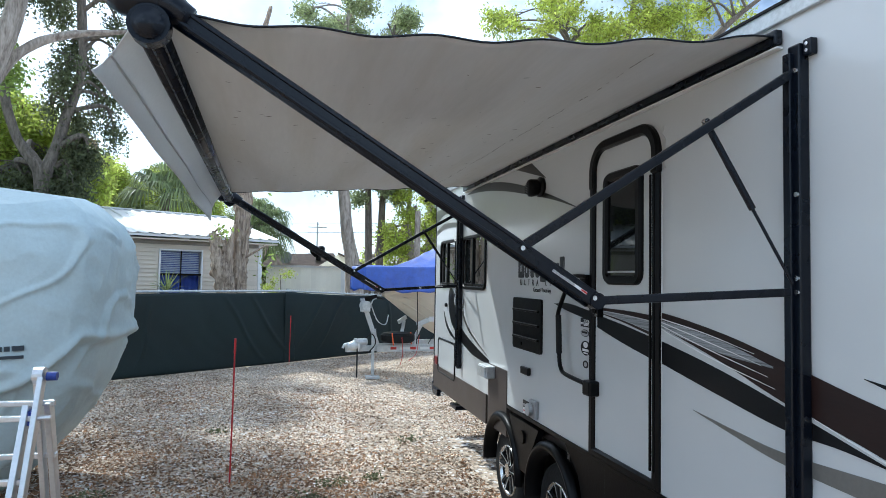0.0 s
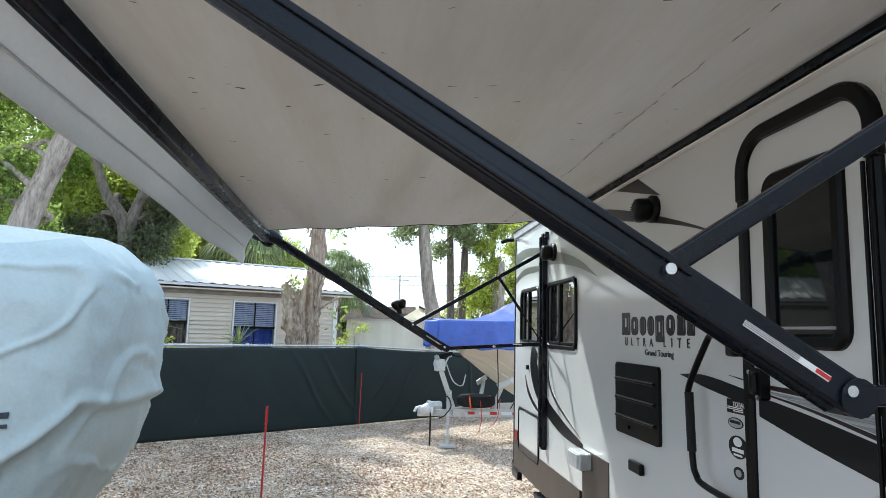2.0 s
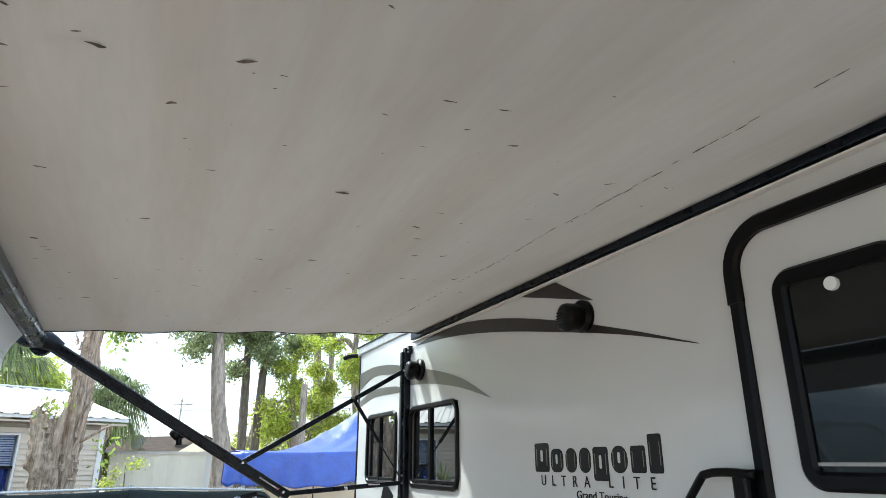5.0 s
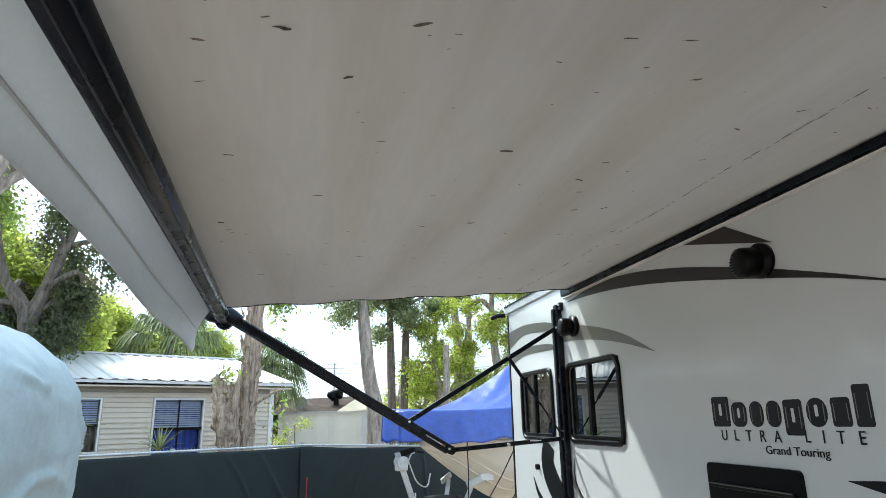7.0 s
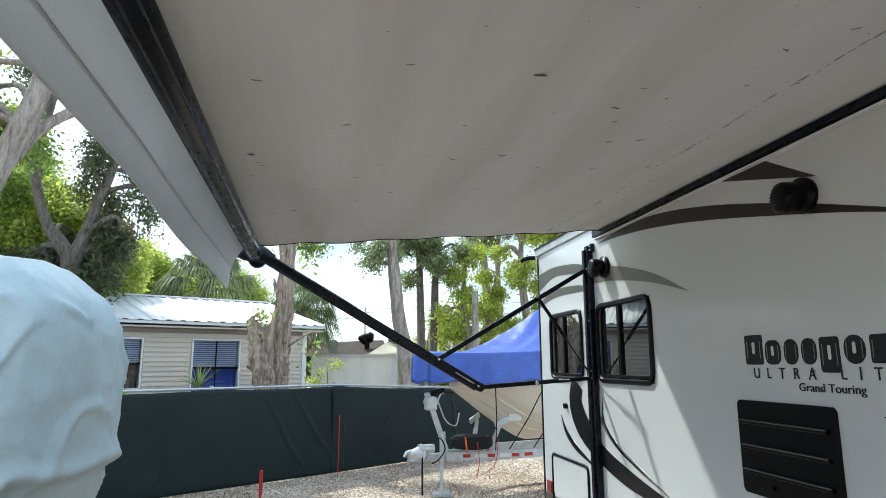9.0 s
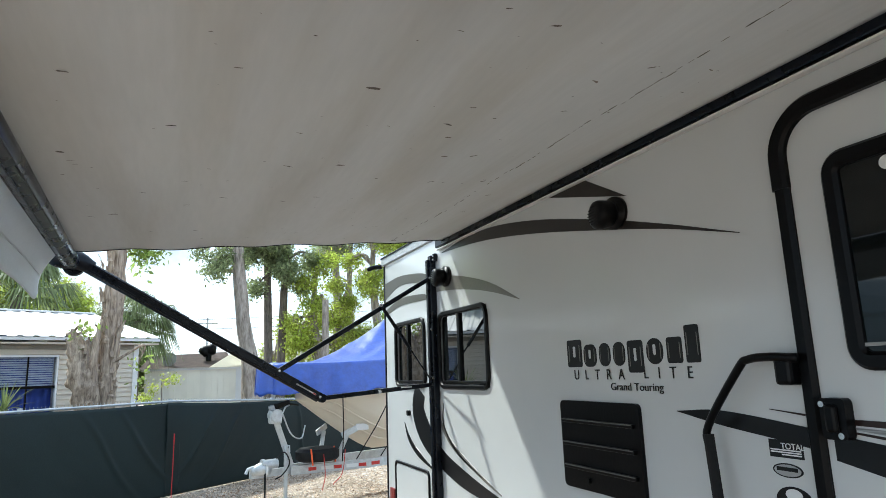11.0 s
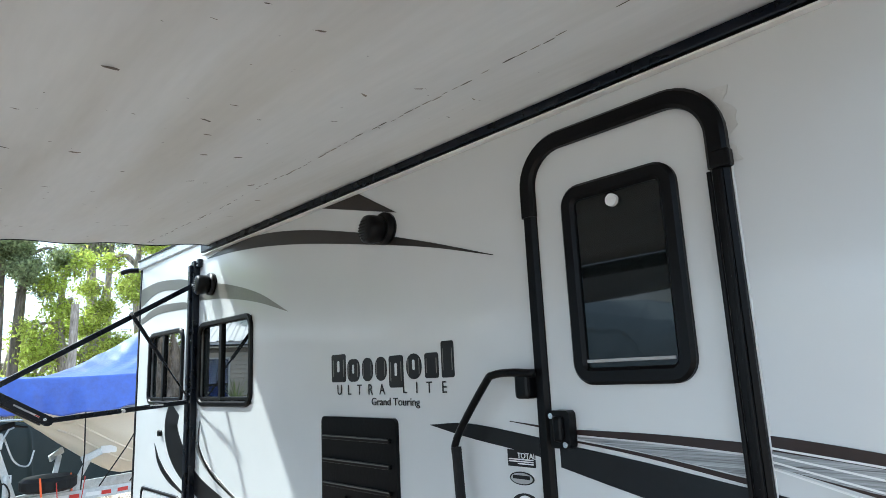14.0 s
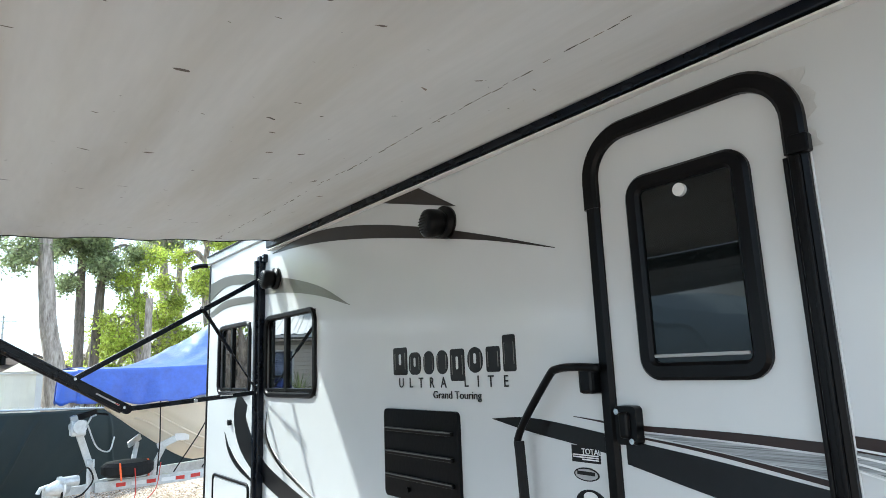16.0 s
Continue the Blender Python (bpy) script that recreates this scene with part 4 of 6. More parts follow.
hbox(0, 0.12, 0.15, HW - 0.12, 0, EZ, 0, bm)
hbox(HL - 0.12, HL - 0.015, 0.15, HW - 0.12, 0, EZ, 0, bm)
wall = part("wall", bm, siding, home)
bm = bmesh.new()
hbox(0.12, HL - 0.12, 0.15, HW - 0.12, EZ - 0.1, EZ - 0.05, 0, bm)
hbox(0.12, HL - 0.12, 0.15, HW - 0.12, 0.3, 0.4, 0, bm)
part("interior", bm, brown_shingle, home)
H = 0.102
for k in range(int(EZ / H) + 1):
    z = k * H
    if z + 0.02 > EZ - 0.1:
        break
    segs = [(0.0, HL)]
    for w in HWIN:
        if z + H > w[2] - 0.05 and z < w[3] + 0.05:
            segs = [s for a, b in segs for s in ((a, min(b, w[0] - 0.05)), (max(a, w[1] + 0.05), b)) if s[1] - s[0] > 0.02]
    for a, b in segs:
        bm = bmesh.new()
        c = [(a, 0.028, z + H), (a, 0.0, z + 0.008), (a, 0.0, z), (a, 0.029, z)]
        v0 = [bm.verts.new(HM @ Vector(p)) for p in c]
        v1 = [bm.verts.new(HM @ Vector((b, p[1], p[2]))) for p in c]
        for i in range(4):
            bm.faces.new((v0[i], v1[i], v1[(i + 1) % 4], v0[(i + 1) % 4]))
        bm.faces.new(v0[::-1])
        bm.faces.new(v1)
        part("siding_board", bm, siding, wall)
# gable end boards
for k in range(26):
    z = k * H
    part("siding_board", hbox(HL - 0.012, HL + 0.01, 0.1, HW, z, z + H - 0.008), siding, wall)
part("corner_board", hbox(HL - 0.08, HL + 0.03, -0.02, 0.09, 0, EZ), white_metal, home)
gb_ = bmesh.new()
gv = [gb_.verts.new(HM @ Vector(p)) for p in ((HL - 0.02, 0.05, EZ), (HL - 0.02, HW, EZ), (HL - 0.02, HW / 2, RIDGE - 0.05))]
gb_.faces.new(gv)
bmesh.ops.solidify(gb_, geom=gb_.faces[:], thickness=0.08)
part("gable", gb_, siding, home)
roof = part("roof", hbox(-0.3, HL + 0.35, -0.32, -0.28, EZ + 0.04, EZ + 0.1), white_metal, home, "white ribbed metal roof")
part("soffit", hbox(-0.3, HL + 0.35, -0.28, 0.03, EZ - 0.03, EZ + 0.0), siding, home)
part("frieze", hbox(0, HL - 0.08, -0.008, 0.03, EZ - 0.13, EZ - 0.035), frieze_paint, home)
nP = 40
for k in range(nP):
    a0, a1 = -0.3 + (HL + 0.65) * k / nP, -0.3 + (HL + 0.65) * (k + 1) / nP
    for sgn in (0, 1):
        def f(u, v, a0=a0, a1=a1, sgn=sgn):
            s = a0 + (a1 - a0) * u
            rib = 0.022 if min(u, 1 - u) < 0.13 else 0.0
            b = -0.34 + (HW / 2 + 0.34) * v
            return HM @ Vector((s, b if not sgn else HW - b, EZ + 0.1 + (RIDGE - EZ) * v + rib))
        part("roof_panel", sheet(f, 8, 1, 0.01), white_metal, roof)
part("ridge_cap", hbox(-0.3, HL + 0.35, HW / 2 - 0.15, HW / 2 + 0.15, RIDGE + 0.1, RIDGE + 0.14, 0.01), white_metal, roof)


def home_window(a0, a1, z0, z1, curtain):
    w = part("window", hbox(a0 - 0.034, a1 + 0.034, -0.02, 0.02, z1, z1 + 0.035), white_metal, home, "white framed window with blinds")
    for p in ((a0 - 0.035, a0, z0 - 0.035, z1 + 0.035), (a1, a1 + 0.035, z0 - 0.035, z1 + 0.035), (a0, a1, z0 - 0.035, z0)):
        part("window_frame", hbox(p[0], p[1], -0.018, 0.06, p[2], p[3]), white_metal, w)
    zm = (z0 + z1) / 2
    part("sash", hbox(a0, a1, 0.0, 0.05, zm - 0.025, zm + 0.025), black_trim, w)
    part("sash", hbox((a0 + a1) / 2 - 0.012, (a0 + a1) / 2 + 0.012, 0.01, 0.04, z0, z1), black_trim, w)
    gl_ = part("pane", hbox(a0, a1, 0.045, 0.05, z0, z1), clear_glass, w)
    gl_.visible_shadow = False
    for k in range(int((z1 - zm) / 0.045)):
        part("blind", hbox(a0 + 0.02, a1 - 0.02, 0.075, 0.1, z1 - 0.03 - k * 0.045, z1 - k * 0.045), blind_white, w)
    part("curtain", sheet(lambda u, v: HM @ Vector((a0 + (a1 - a0) * u, 0.16 + 0.02 * math.sin(u * 40), z0 + (z1 - z0) * v)), 60, 2, 0.004), curtain, w)


clear_glass = bpy.data.materials.new("clear_glass")
clear_glass.use_nodes = True
cg = clear_glass.node_tree.nodes["Principled BSDF"]
cg.inputs["Transmission Weight"].default_value, cg.inputs["Roughness"].default_value, cg.inputs["IOR"].default_value = 1.0, 0.02, 1.1
home_window(*HWIN[0], bark_dark)
home_window(*HWIN[1], navy_curtain)

# ---- covered trailer next door ----
cv = thing("covered_camper", (-6.1, 7.5, 0), "camper under a pale blue-grey fabric cover with folds", "covered trailer")


def shroud(u, v):
    """A rounded box with a nose that tucks in below; folds gather at the nose."""
    a = math.pi * 2 * u
    c, s = math.cos(a), math.sin(a)
    q = 0.5
    ex, ey = math.copysign(abs(c) ** q, c), math.copysign(abs(s) ** q, s)
    z = (2.6 - 0.19 * ey * ey) * v
    lx, ly = 2.95, 1.08
    if z < 1.25:
        f = 1 - z / 1.25
        lx -= 0.85 * f ** 1.7
        ly -= 0.16 * f ** 1.7
    if v > 0.74:
        f = (v - 0.74) / 0.26
        lx -= 0.33 * f ** 3
        ly -= 0.16 * f ** 4
    k = Vector((ex * 3, ey * 1.2, z))
    n1 = noise.noise(Vector((k.x * 0.8, k.y * 0.9, k.z * 0.7 + 3)))
    n2 = noise.noise(Vector((k.x * 2.2 + k.z, k.y * 2.2 + k.z, k.z * 1.4 - k.x)))
    n3 = abs(noise.noise(Vector((k.x * 1.6 - k.z * 1.3, k.y * 1.6 + k.z * 1.1, k.z * 0.9))))
    crease = max(0.0, 0.1 - n3) / 0.1
    nose = min(1, max(0, (k.x - 1.4) / 1.4))
    zl = 0.8 + 0.5 * nose ** 4 + 0.06 * n1
    f = min(1, max(0, (z - zl) / 0.09))
    ledge = f * f * (3 - 2 * f)
    sag = math.exp(-((z - zl - 0.08) / 0.07) ** 2)
    n4 = 0.3 - abs(noise.noise(Vector((k.x * 4.5 + k.z * 2, k.y * 4.5, k.z * 3.2 - k.x * 2))))
    pleat = noise.noise(Vector((k.x * 1.5, k.y * 1.5, k.z * 6 + k.x))) * nose * (1 if 0.5 < z < 2.2 else 0.3)
    o = 0.05 * n1 + 0.022 * n2 + 0.006 * pleat + 0.022 * crease * (0.35 + nose) + 0.03 * sag + 0.07 * (ledge - 1) + 0.03 * n4 * (0.12 + nose * nose) - 0.085
    return (-6.12 + ex * (lx + o), 7.5 + ey * (ly + o), z + 0.02 * n2 * (v > 0.1))


def cover_crown(u, v):
    p = Vector(shroud(u, 1.0))
    return Vector((p.x, p.y, p.z)).lerp(Vector((-6.12, 7.5, 2.78)), v) + Vector((0, 0, 0.03 * math.sin(math.pi * v)))


body = part("cover", sheet(shroud, 320, 150), cover_cloth, cv, "pale blue-grey polyester cover", True)
part("cover_top", sheet(cover_crown, 260, 10), cover_cloth, cv, "", True)



def on_cover(x0, x1, z0, z1):
    """A thin patch that lies on the camera side of the cover."""
    us = [0.75 + 0.25 * i / 600 for i in range(601)]
    near = lambda x, v: min(us, key=lambda u: abs(shroud(u, v)[0] - x))
    u0, u1 = near(x0, (z0 + z1) / 5.04), near(x1, (z0 + z1) / 5.04)
    return sheet(lambda a, b: Vector(shroud(u0 + (u1 - u0) * a, (z0 + (z1 - z0) * b) / 2.52)) + Vector((0.006, -0.01, 0)), 10, 2, 0.002)


dark_print = mat("dark_print", (0.03, 0.04, 0.05), 0.6, var=0.1)
for k, (a0, a1) in enumerate(((-4.2, -4.09), (-4.08, -4.0), (-3.99, -3.92), (-3.91, -3.87), (-3.86, -3.78))):
    part("brand_bar", on_cover(a0, a1, 1.335, 1.375), dark_print, cv)
part("brand_bar", on_cover(-4.2, -3.78, 1.275, 1.3), dark_print, cv)
part("cover_seam", tube([Vector(shroud(0.7 + 0.5 * i / 120, 0.139)) for i in range(121)], 0.006, 5), cover_cloth, cv)
# ---- folding ladder ----
ld = thing("folding_ladder", (-3.3, 4.9, 0), "aluminium folding ladder with blue plastic hinge knobs", "ladder")
for x in (-3.08, -3.52):
    for sy, lean in ((-1, 0.42), (1, 0.34)):
        o = 0.018 * sy
        part("rail", bar((x - o, 4.88 + 0.02 * sy, 1.36), (x - o + 0.02 * sy, 4.88 + lean * sy, 0.02), 0.028, 0.062, (0, 1, 0), 0.004), alu, ld)
        part("foot", box(x - o - 0.025 + 0.02 * sy, x - o + 0.025 + 0.02 * sy, 4.88 + lean * sy - 0.045, 4.88 + lean * sy + 0.045, 0, 0.05, 0.008), rubber, ld)
        part("telescoping_sleeve", bar((x + 0.03 * sy, 4.88 + 0.06 * sy, 1.22), (x + 0.03 * sy + 0.02 * sy, 4.88 + (lean + 0.01) * sy, 0.1), 0.03, 0.07, (0, 1, 0), 0.004), alu, ld)
    hg = part("hinge", disc((x, 4.88, 1.37), (1, 0, 0), 0.045, 0.05, 18), alu, ld)
    part("hinge_knob", disc((x + 0.06, 4.88, 1.365), (1, 0, 0), 0.024, 0.05, 14), blue_plastic, hg, "blue plastic knob")
    part("lock_collar", box(x - 0.05, x + 0.02, 4.79, 4.86, 1.12, 1.2, 0.008), blue_plastic, ld, "blue plastic lock collar")
    part("lock_pin", tube([(x, 4.8, 1.16), (x + 0.09, 4.8, 1.16)], 0.013, 8), alu, ld)
for k in range(4):
    z = 1.16 - k * 0.3
    f = (1.36 - z) / 1.34
    part("rung", bar((-3.54, 4.86 - 0.4 * f, z), (-3.06, 4.86 - 0.4 * f, z), 0.032, 0.03, (0, 0, 1), 0.006), alu, ld)
    part("rung", bar((-3.54, 4.9 + 0.32 * f, z + 0.05), (-3.02, 4.9 + 0.32 * f, z + 0.05), 0.032, 0.03, (0, 0, 1), 0.006), alu, ld)

# ---- marker stakes ----
for x, y, h in ((-2.27, 7.28, 1.33), (-1.7, 15.05, 1.06)):
    s = thing("marker_stake", (x, y, 0), "thin red fibreglass driveway marker stake in gravel", "stake", "driveway stakes")
    part("rod", tube([(x, y, -0.05), (x + 0.008, y, h * 0.5), (x + 0.012, y, h)], 0.0075, 8), stake_red, s)
    part("cap", tube([(x + 0.012, y, h - 0.14), (x + 0.0125, y, h)], 0.0105, 8), stake_red, s)

# ---- boat on its trailer ----
BO = Vector((-0.02, 13.15, 0))
BD = Vector((0.955, 0.296, 0)).normalized()
BN = Vector((-BD.y, BD.x, 0))


def bpt(s, w, z):
    return BO + BD * s + BN * w + Vector((0, 0, z))


boat = thing("boat", tuple(bpt(3, 0, 0.6)), "white motor boat under a blue tarpaulin", "boat")


def hull(u, v):
    """u from bow to stern, v from one gunwale round the keel to the other."""
    s = 6.2 * u
    keel = 0.72 + 0.86 * max(0, 1 - s / 1.35) ** 1.2
    beam = 1.18 * min(1, (s / 2.6) ** 0.62) if s > 0 else 0.0
    w = 2 * v - 1
    a = abs(w)
    chine = min(keel + 0.4, 1.6)
    if a < 0.55:
        half = beam * 0.78 * a / 0.55
        z = keel + (chine - keel) * (a / 0.55) ** 1.15 + 0.015 * (int(a * 20) % 4 == 0)
    else:
        f = (a - 0.55) / 0.45
        half = beam * (0.78 + 0.22 * f ** 0.8) + 0.02
        z = chine + (1.68 - chine) * f
    return bpt(s, math.copysign(half, w), z)


for v0 in (0.27, 0.36, 0.64, 0.73):
    part("hull_strake", tube([hull(0.06 + 0.9 * k / 30, v0) + Vector((0, 0, -0.004)) for k in range(31)], 0.016, 6), hull_white, boat, "", True)
part("hull", sheet(hull, 40, 44, 0.02), hull_white, boat, "cream white fibreglass hull", True)


def tarp(u, v):
    """A flat deck over the bow that rises to a hump aft; a skirt hangs from a crisp edge."""
    s = -0.5 + 5.0 * u
    w = 2 * v - 1
    a = abs(w)
    half = 0.3 + 0.95 * min(1, max(0, (s + 0.5) / 2.4)) ** 0.7
    t = min(1, max(0, (s - 0.3) / 1.7))
    top = 2.15 + 0.86 * t ** 1.2
    sh = 2.12 + 0.03 * t
    stream = noise.noise(Vector((s * 1.1 + a * 2.5, w * 5.0 - s * 1.6, 3)))
    fold = 0.05 * stream * t + 0.05 * t * (0.25 - abs(noise.noise(Vector((s * 1.4 + a, w * 6.5 - s * 2.2, 9))))) + 0.012 * noise.noise(Vector((s * 7, w * 5, 7)))
    if a < 0.62:
        f = a / 0.62
        return bpt(s, w / 0.62 * half, top + (sh - top) * f ** 1.1 + fold * (1 - f ** 6))
    f = (a - 0.62) / 0.38
    pleat = 0.05 * noise.noise(Vector((s * 2.2, 0.4 * f, 2))) + 0.035 * abs(noise.noise(Vector((s * 5, 0.6 * f, 4)))) + 0.012 * math.sin(s * 17 + 2 * math.sin(s * 3))
    return bpt(s - 0.02 * f, math.copysign(half + 0.03 * f + pleat * f * 1.4, w), sh - (0.45 + 0.025 * math.sin(s * 5) + 0.02 * math.sin(s * 13)) * f)


tp = thing("boat_tarpaulin", tuple(bpt(2, 0, 1.7)), "blue tarpaulin draped and tied over the boat", "tarpaulin")
part("tarp_sheet", sheet(tarp, 130, 80, 0.004), tarp_blue, tp, "", True)


def front_flap(u, v):
    w = 2 * u - 1
    return bpt(-0.5 - 0.05 * v * (1 - w * w) - 0.06 * (1 - w * w), w * 0.3, 2.12 - 0.44 * v + 0.02 * math.sin(w * 6) * v)


part("tarp_flap", sheet(front_flap, 16, 10, 0.004), tarp_blue, tp, "", True)
for s, s2 in ((0.35, 0.55), (1.1, 0.8), (1.5, 1.25), (1.9, 1.7), (2.4, 2.3)):
    p = Vector(tarp((s + 0.5) / 5.0, 0.0))
    q = bpt(s2, -0.45, 0.66)
    part("tie_rope", tube([p, p.lerp(q, 0.5) + Vector((0.01, -0.03, -0.01)), q], 0.009, 5), rubber, tp, "black tie-down cord")

tr = thing("boat_trailer", tuple(bpt(2, 0, 0)), "galvanised boat trailer with winch post and jack", "boat trailer")
for w in (-0.45, 0.45):
    part("frame_rail", bar(bpt(1.0, w, 0.58), bpt(6.2, w, 0.58), 0.06, 0.13, (0, 0, 1), 0.005), galv, tr)
part("frame_rail", bar(bpt(-0.1, -0.06, 0.57), bpt(1.05, -0.47, 0.58), 0.06, 0.13, (0, 0, 1), 0.005), galv, tr)
part("frame_rail", bar(bpt(-0.1, 0.06, 0.57), bpt(1.05, 0.47, 0.58), 0.06, 0.13, (0, 0, 1), 0.005), galv, tr)
part("tongue", bar(bpt(-0.7, 0, 0.57), bpt(0.3, 0, 0.57), 0.09, 0.1, (0, 0, 1), 0.006), galv, tr)
cp = part("coupler", tube([bpt(-0.42, -0.03, 0.62), bpt(-0.55, -0.03, 0.64), bpt(-0.7, -0.03, 0.62)], [0.08, 0.1, 0.055], 14), galv, tr, "white coupler housing", True)
part("coupler_band", disc(bpt(-0.5, -0.03, 0.63), tuple(BD), 0.108, 0.025, 16), white_metal, cp)
part("coupler_lever", tube([bpt(-0.66, -0.03, 0.68), bpt(-0.75, -0.03, 0.66), bpt(-0.78, -0.03, 0.6)], 0.025, 8), galv, cp)
for k in range(6):
    s0 = 1.02 - 0.0 + k * 0.42
    q0, q1 = bpt(s0, -0.486, 0.575), bpt(s0 + 0.18, -0.486, 0.575)
    part("reflector", bar(q0, q1, 0.006, 0.05, (0, 0, 1), 0), red_print, tr, "red reflective strip")
    if k:
        part("reflector", bar(q1, bpt(s0 + 0.36, -0.486, 0.575), 0.006, 0.05, (0, 0, 1), 0), white_print, tr, "white reflective strip")
for k in range(5):
    s0, s1 = 0.12 + 0.18 * k, 0.12 + 0.18 * k + (0.11 if k % 2 == 0 else 0.17)
    on_bar = [bpt(q_ + 0.012, -0.06 - 0.3565 * (q_ + 0.1) - 0.036, 0.572) for q_ in (s0, s1)]
    part("reflector", bar(on_bar[0], on_bar[1], 0.006, 0.05, (0, 0, 1), 0), red_print if k % 2 == 0 else white_print, tr, "red reflective strip" if k % 2 == 0 else "white reflective strip")
wp = part("winch_post", bar(bpt(-0.05, 0, 0.6), bpt(-0.4, 0, 1.52), 0.08, 0.09, (0, 1, 0), 0.006), galv, tr)
part("winch", box(-0.09, 0.09, -0.08, 0.08, 1.2, 1.4, 0.02, None, Matrix.Translation(bpt(-0.34, -0.02, 0.06))), galv, wp)
part("winch_handle", tube([bpt(-0.3, -0.12, 1.35), bpt(-0.24, -0.16, 1.5), bpt(-0.18, -0.16, 1.52)], 0.012, 6), galv, wp)
part("bow_stop", bar(bpt(-0.38, 0, 1.5), bpt(-0.1, 0, 1.56), 0.06, 0.06, (0, 0, 1), 0.01), rubber, wp)
part("winch_chain", tube(catmull([bpt(-0.25, -0.08, 1.4), bpt(-0.12, -0.1, 1.1), bpt(0.06, -0.08, 1.02), bpt(0.14, -0.05, 1.2)], 5), 0.011, 6), galv, wp)
jk = part("jack", tube([bpt(-0.22, -0.14, 0.06), bpt(-0.22, -0.14, 0.95)], 0.03, 10), galv, tr)
part("jack_foot", box(-0.13, 0.13, -0.09, 0.09, 0.0, 0.05, 0.006, None, Matrix.Translation(bpt(-0.22, -0.14, 0.02))), galv, jk)
part("jack_crank", tube([bpt(-0.22, -0.14, 0.93), bpt(-0.22, -0.25, 0.95), bpt(-0.22, -0.26, 0.86)], 0.01, 6), galv, jk)
sp = part("spare_tyre", tube([bpt(0.3, -0.14, 0.68), bpt(0.3, -0.14, 0.72), bpt(0.3, -0.14, 0.82), bpt(0.3, -0.14, 0.86)], [0.28, 0.33, 0.33, 0.28], 26), rubber, tr, "black spare tyre with orange strap")
part("strap", bar(bpt(0.08, -0.4, 0.65), bpt(0.04, -0.42, 0.88), 0.03, 0.02, (1, 0, 0), 0.002), orange, sp)
part("strap", bar(bpt(0.5, -0.33, 0.65), bpt(0.48, -0.33, 0.88), 0.03, 0.02, (1, 0, 0), 0.002), orange, sp)
for w in (-0.16, 0.16):
    part("bow_cradle", bar(bpt(0.55, w * 1.5, 0.62), bpt(0.7, w * 2.3, 1.05), 0.06, 0.06, (0, 1, 0), 0.006), galv, tr)
    part("cradle_pad", bar(bpt(0.58, w * 2.4, 1.02), bpt(0.8, w * 2.9, 1.12), 0.04, 0.09, (0, 0, 1), 0.01), galv, tr)
part("winch_drum", disc(bpt(-0.36, -0.02, 1.38), tuple(BN), 0.07, 0.16, 16), galv, wp)
part("winch_gear", disc(bpt(-0.36, -0.12, 1.38), tuple(BN), 0.09, 0.02, 18), galv, wp)
part("winch_strap", tube([bpt(-0.36, 0, 1.45), bpt(-0.1, 0, 1.53), bpt(0.06, 0, 1.5)], 0.014, 6), rubber, wp, "dark winch strap")
part("brake_actuator", disc(bpt(-0.42, -0.06, 0.7), tuple(BD), 0.068, 0.2, 16), galv, tr, "grey surge brake housing")
part("actuator_cap", disc(bpt(-0.54, -0.06, 0.72), tuple(BD), 0.06, 0.04, 14), galv, tr)
part("safety_cable", tube(catmull([bpt(-0.38, -0.16, 0.78), bpt(-0.28, -0.22, 0.86), bpt(-0.2, -0.22, 0.7), bpt(-0.3, -0.2, 0.55), bpt(-0.4, -0.18, 0.5)], 5), 0.01, 6), rubber, tr, "black breakaway cable")
part("jack_leg", tube([bpt(-0.52, -0.1, 0.6), bpt(-0.52, -0.1, 0.05)], 0.014, 6), rubber, tr)
for q0, q1 in (((0.22, -0.47, 0.8), (0.18, -0.5, 0.3)), ((0.62, -0.42, 0.82), (0.36, -0.5, 0.36))):
    part("red_cord", tube(catmull([bpt(*q0), bpt((q0[0] + q1[0]) / 2 + 0.04, -0.48, 0.5), bpt(*q1)], 5), 0.006, 6), red_print, tr, "hanging red cord")
part("light_bracket", box(-0.1, 0.1, -0.015, 0.015, -0.05, 0.05, 0.004, None, Matrix.Translation(bpt(0.98, -0.34, 1.12))), white_metal, tr)
for s in (4.4, 5.2):
    for w in (-1.05, 1.05):
        part("trailer_wheel", disc(bpt(s, w, 0.33), tuple(BN), 0.33, 0.2, 24), rubber, tr)
    part("axle", tube([bpt(s, -1.0, 0.36), bpt(s, 1.0, 0.36)], 0.03, 8), galv, tr)

# ---- cream outbuilding ----
SA, SB = Vector((-2.6, 27.6, 0)), Vector((2.0, 27.0, 0))
SD = (SB - SA).normalized()
SM = Matrix((SD, Vector((-SD.y, SD.x, 0)), Vector((0, 0, 1)))).transposed().to_4x4()
SM.translation = SA
sh = thing("outbuilding", tuple(SA), "cream metal outbuilding with a brown shingle roof", "shed")
SL = (SB - SA).length
bm = bmesh.new()
for a in ((0, SL, 0.03, 0.13), (0, SL, 4.4, 4.5), (0, 0.1, 0.13, 4.4), (SL - 0.1, SL, 0.13, 4.4)):
    box(a[0], a[1], a[2], a[3], 0, 2.28, 0, bm, SM)
sw = part("wall", bm, cream_metal, sh)
for k in range(23):
    part("wall_panel", box(k * 0.2 + 0.004, k * 0.2 + 0.192, 0.005 + 0.012 * (k % 2), 0.029, 0.02, 2.26, 0.0, None, SM), cream_metal if k < 15 else white_metal, sw)
part("eave_trim", box(-0.1, SL + 0.1, -0.08, 0.0, 2.26, 2.34, 0, None, SM), white_metal, sh)
bm = bmesh.new()
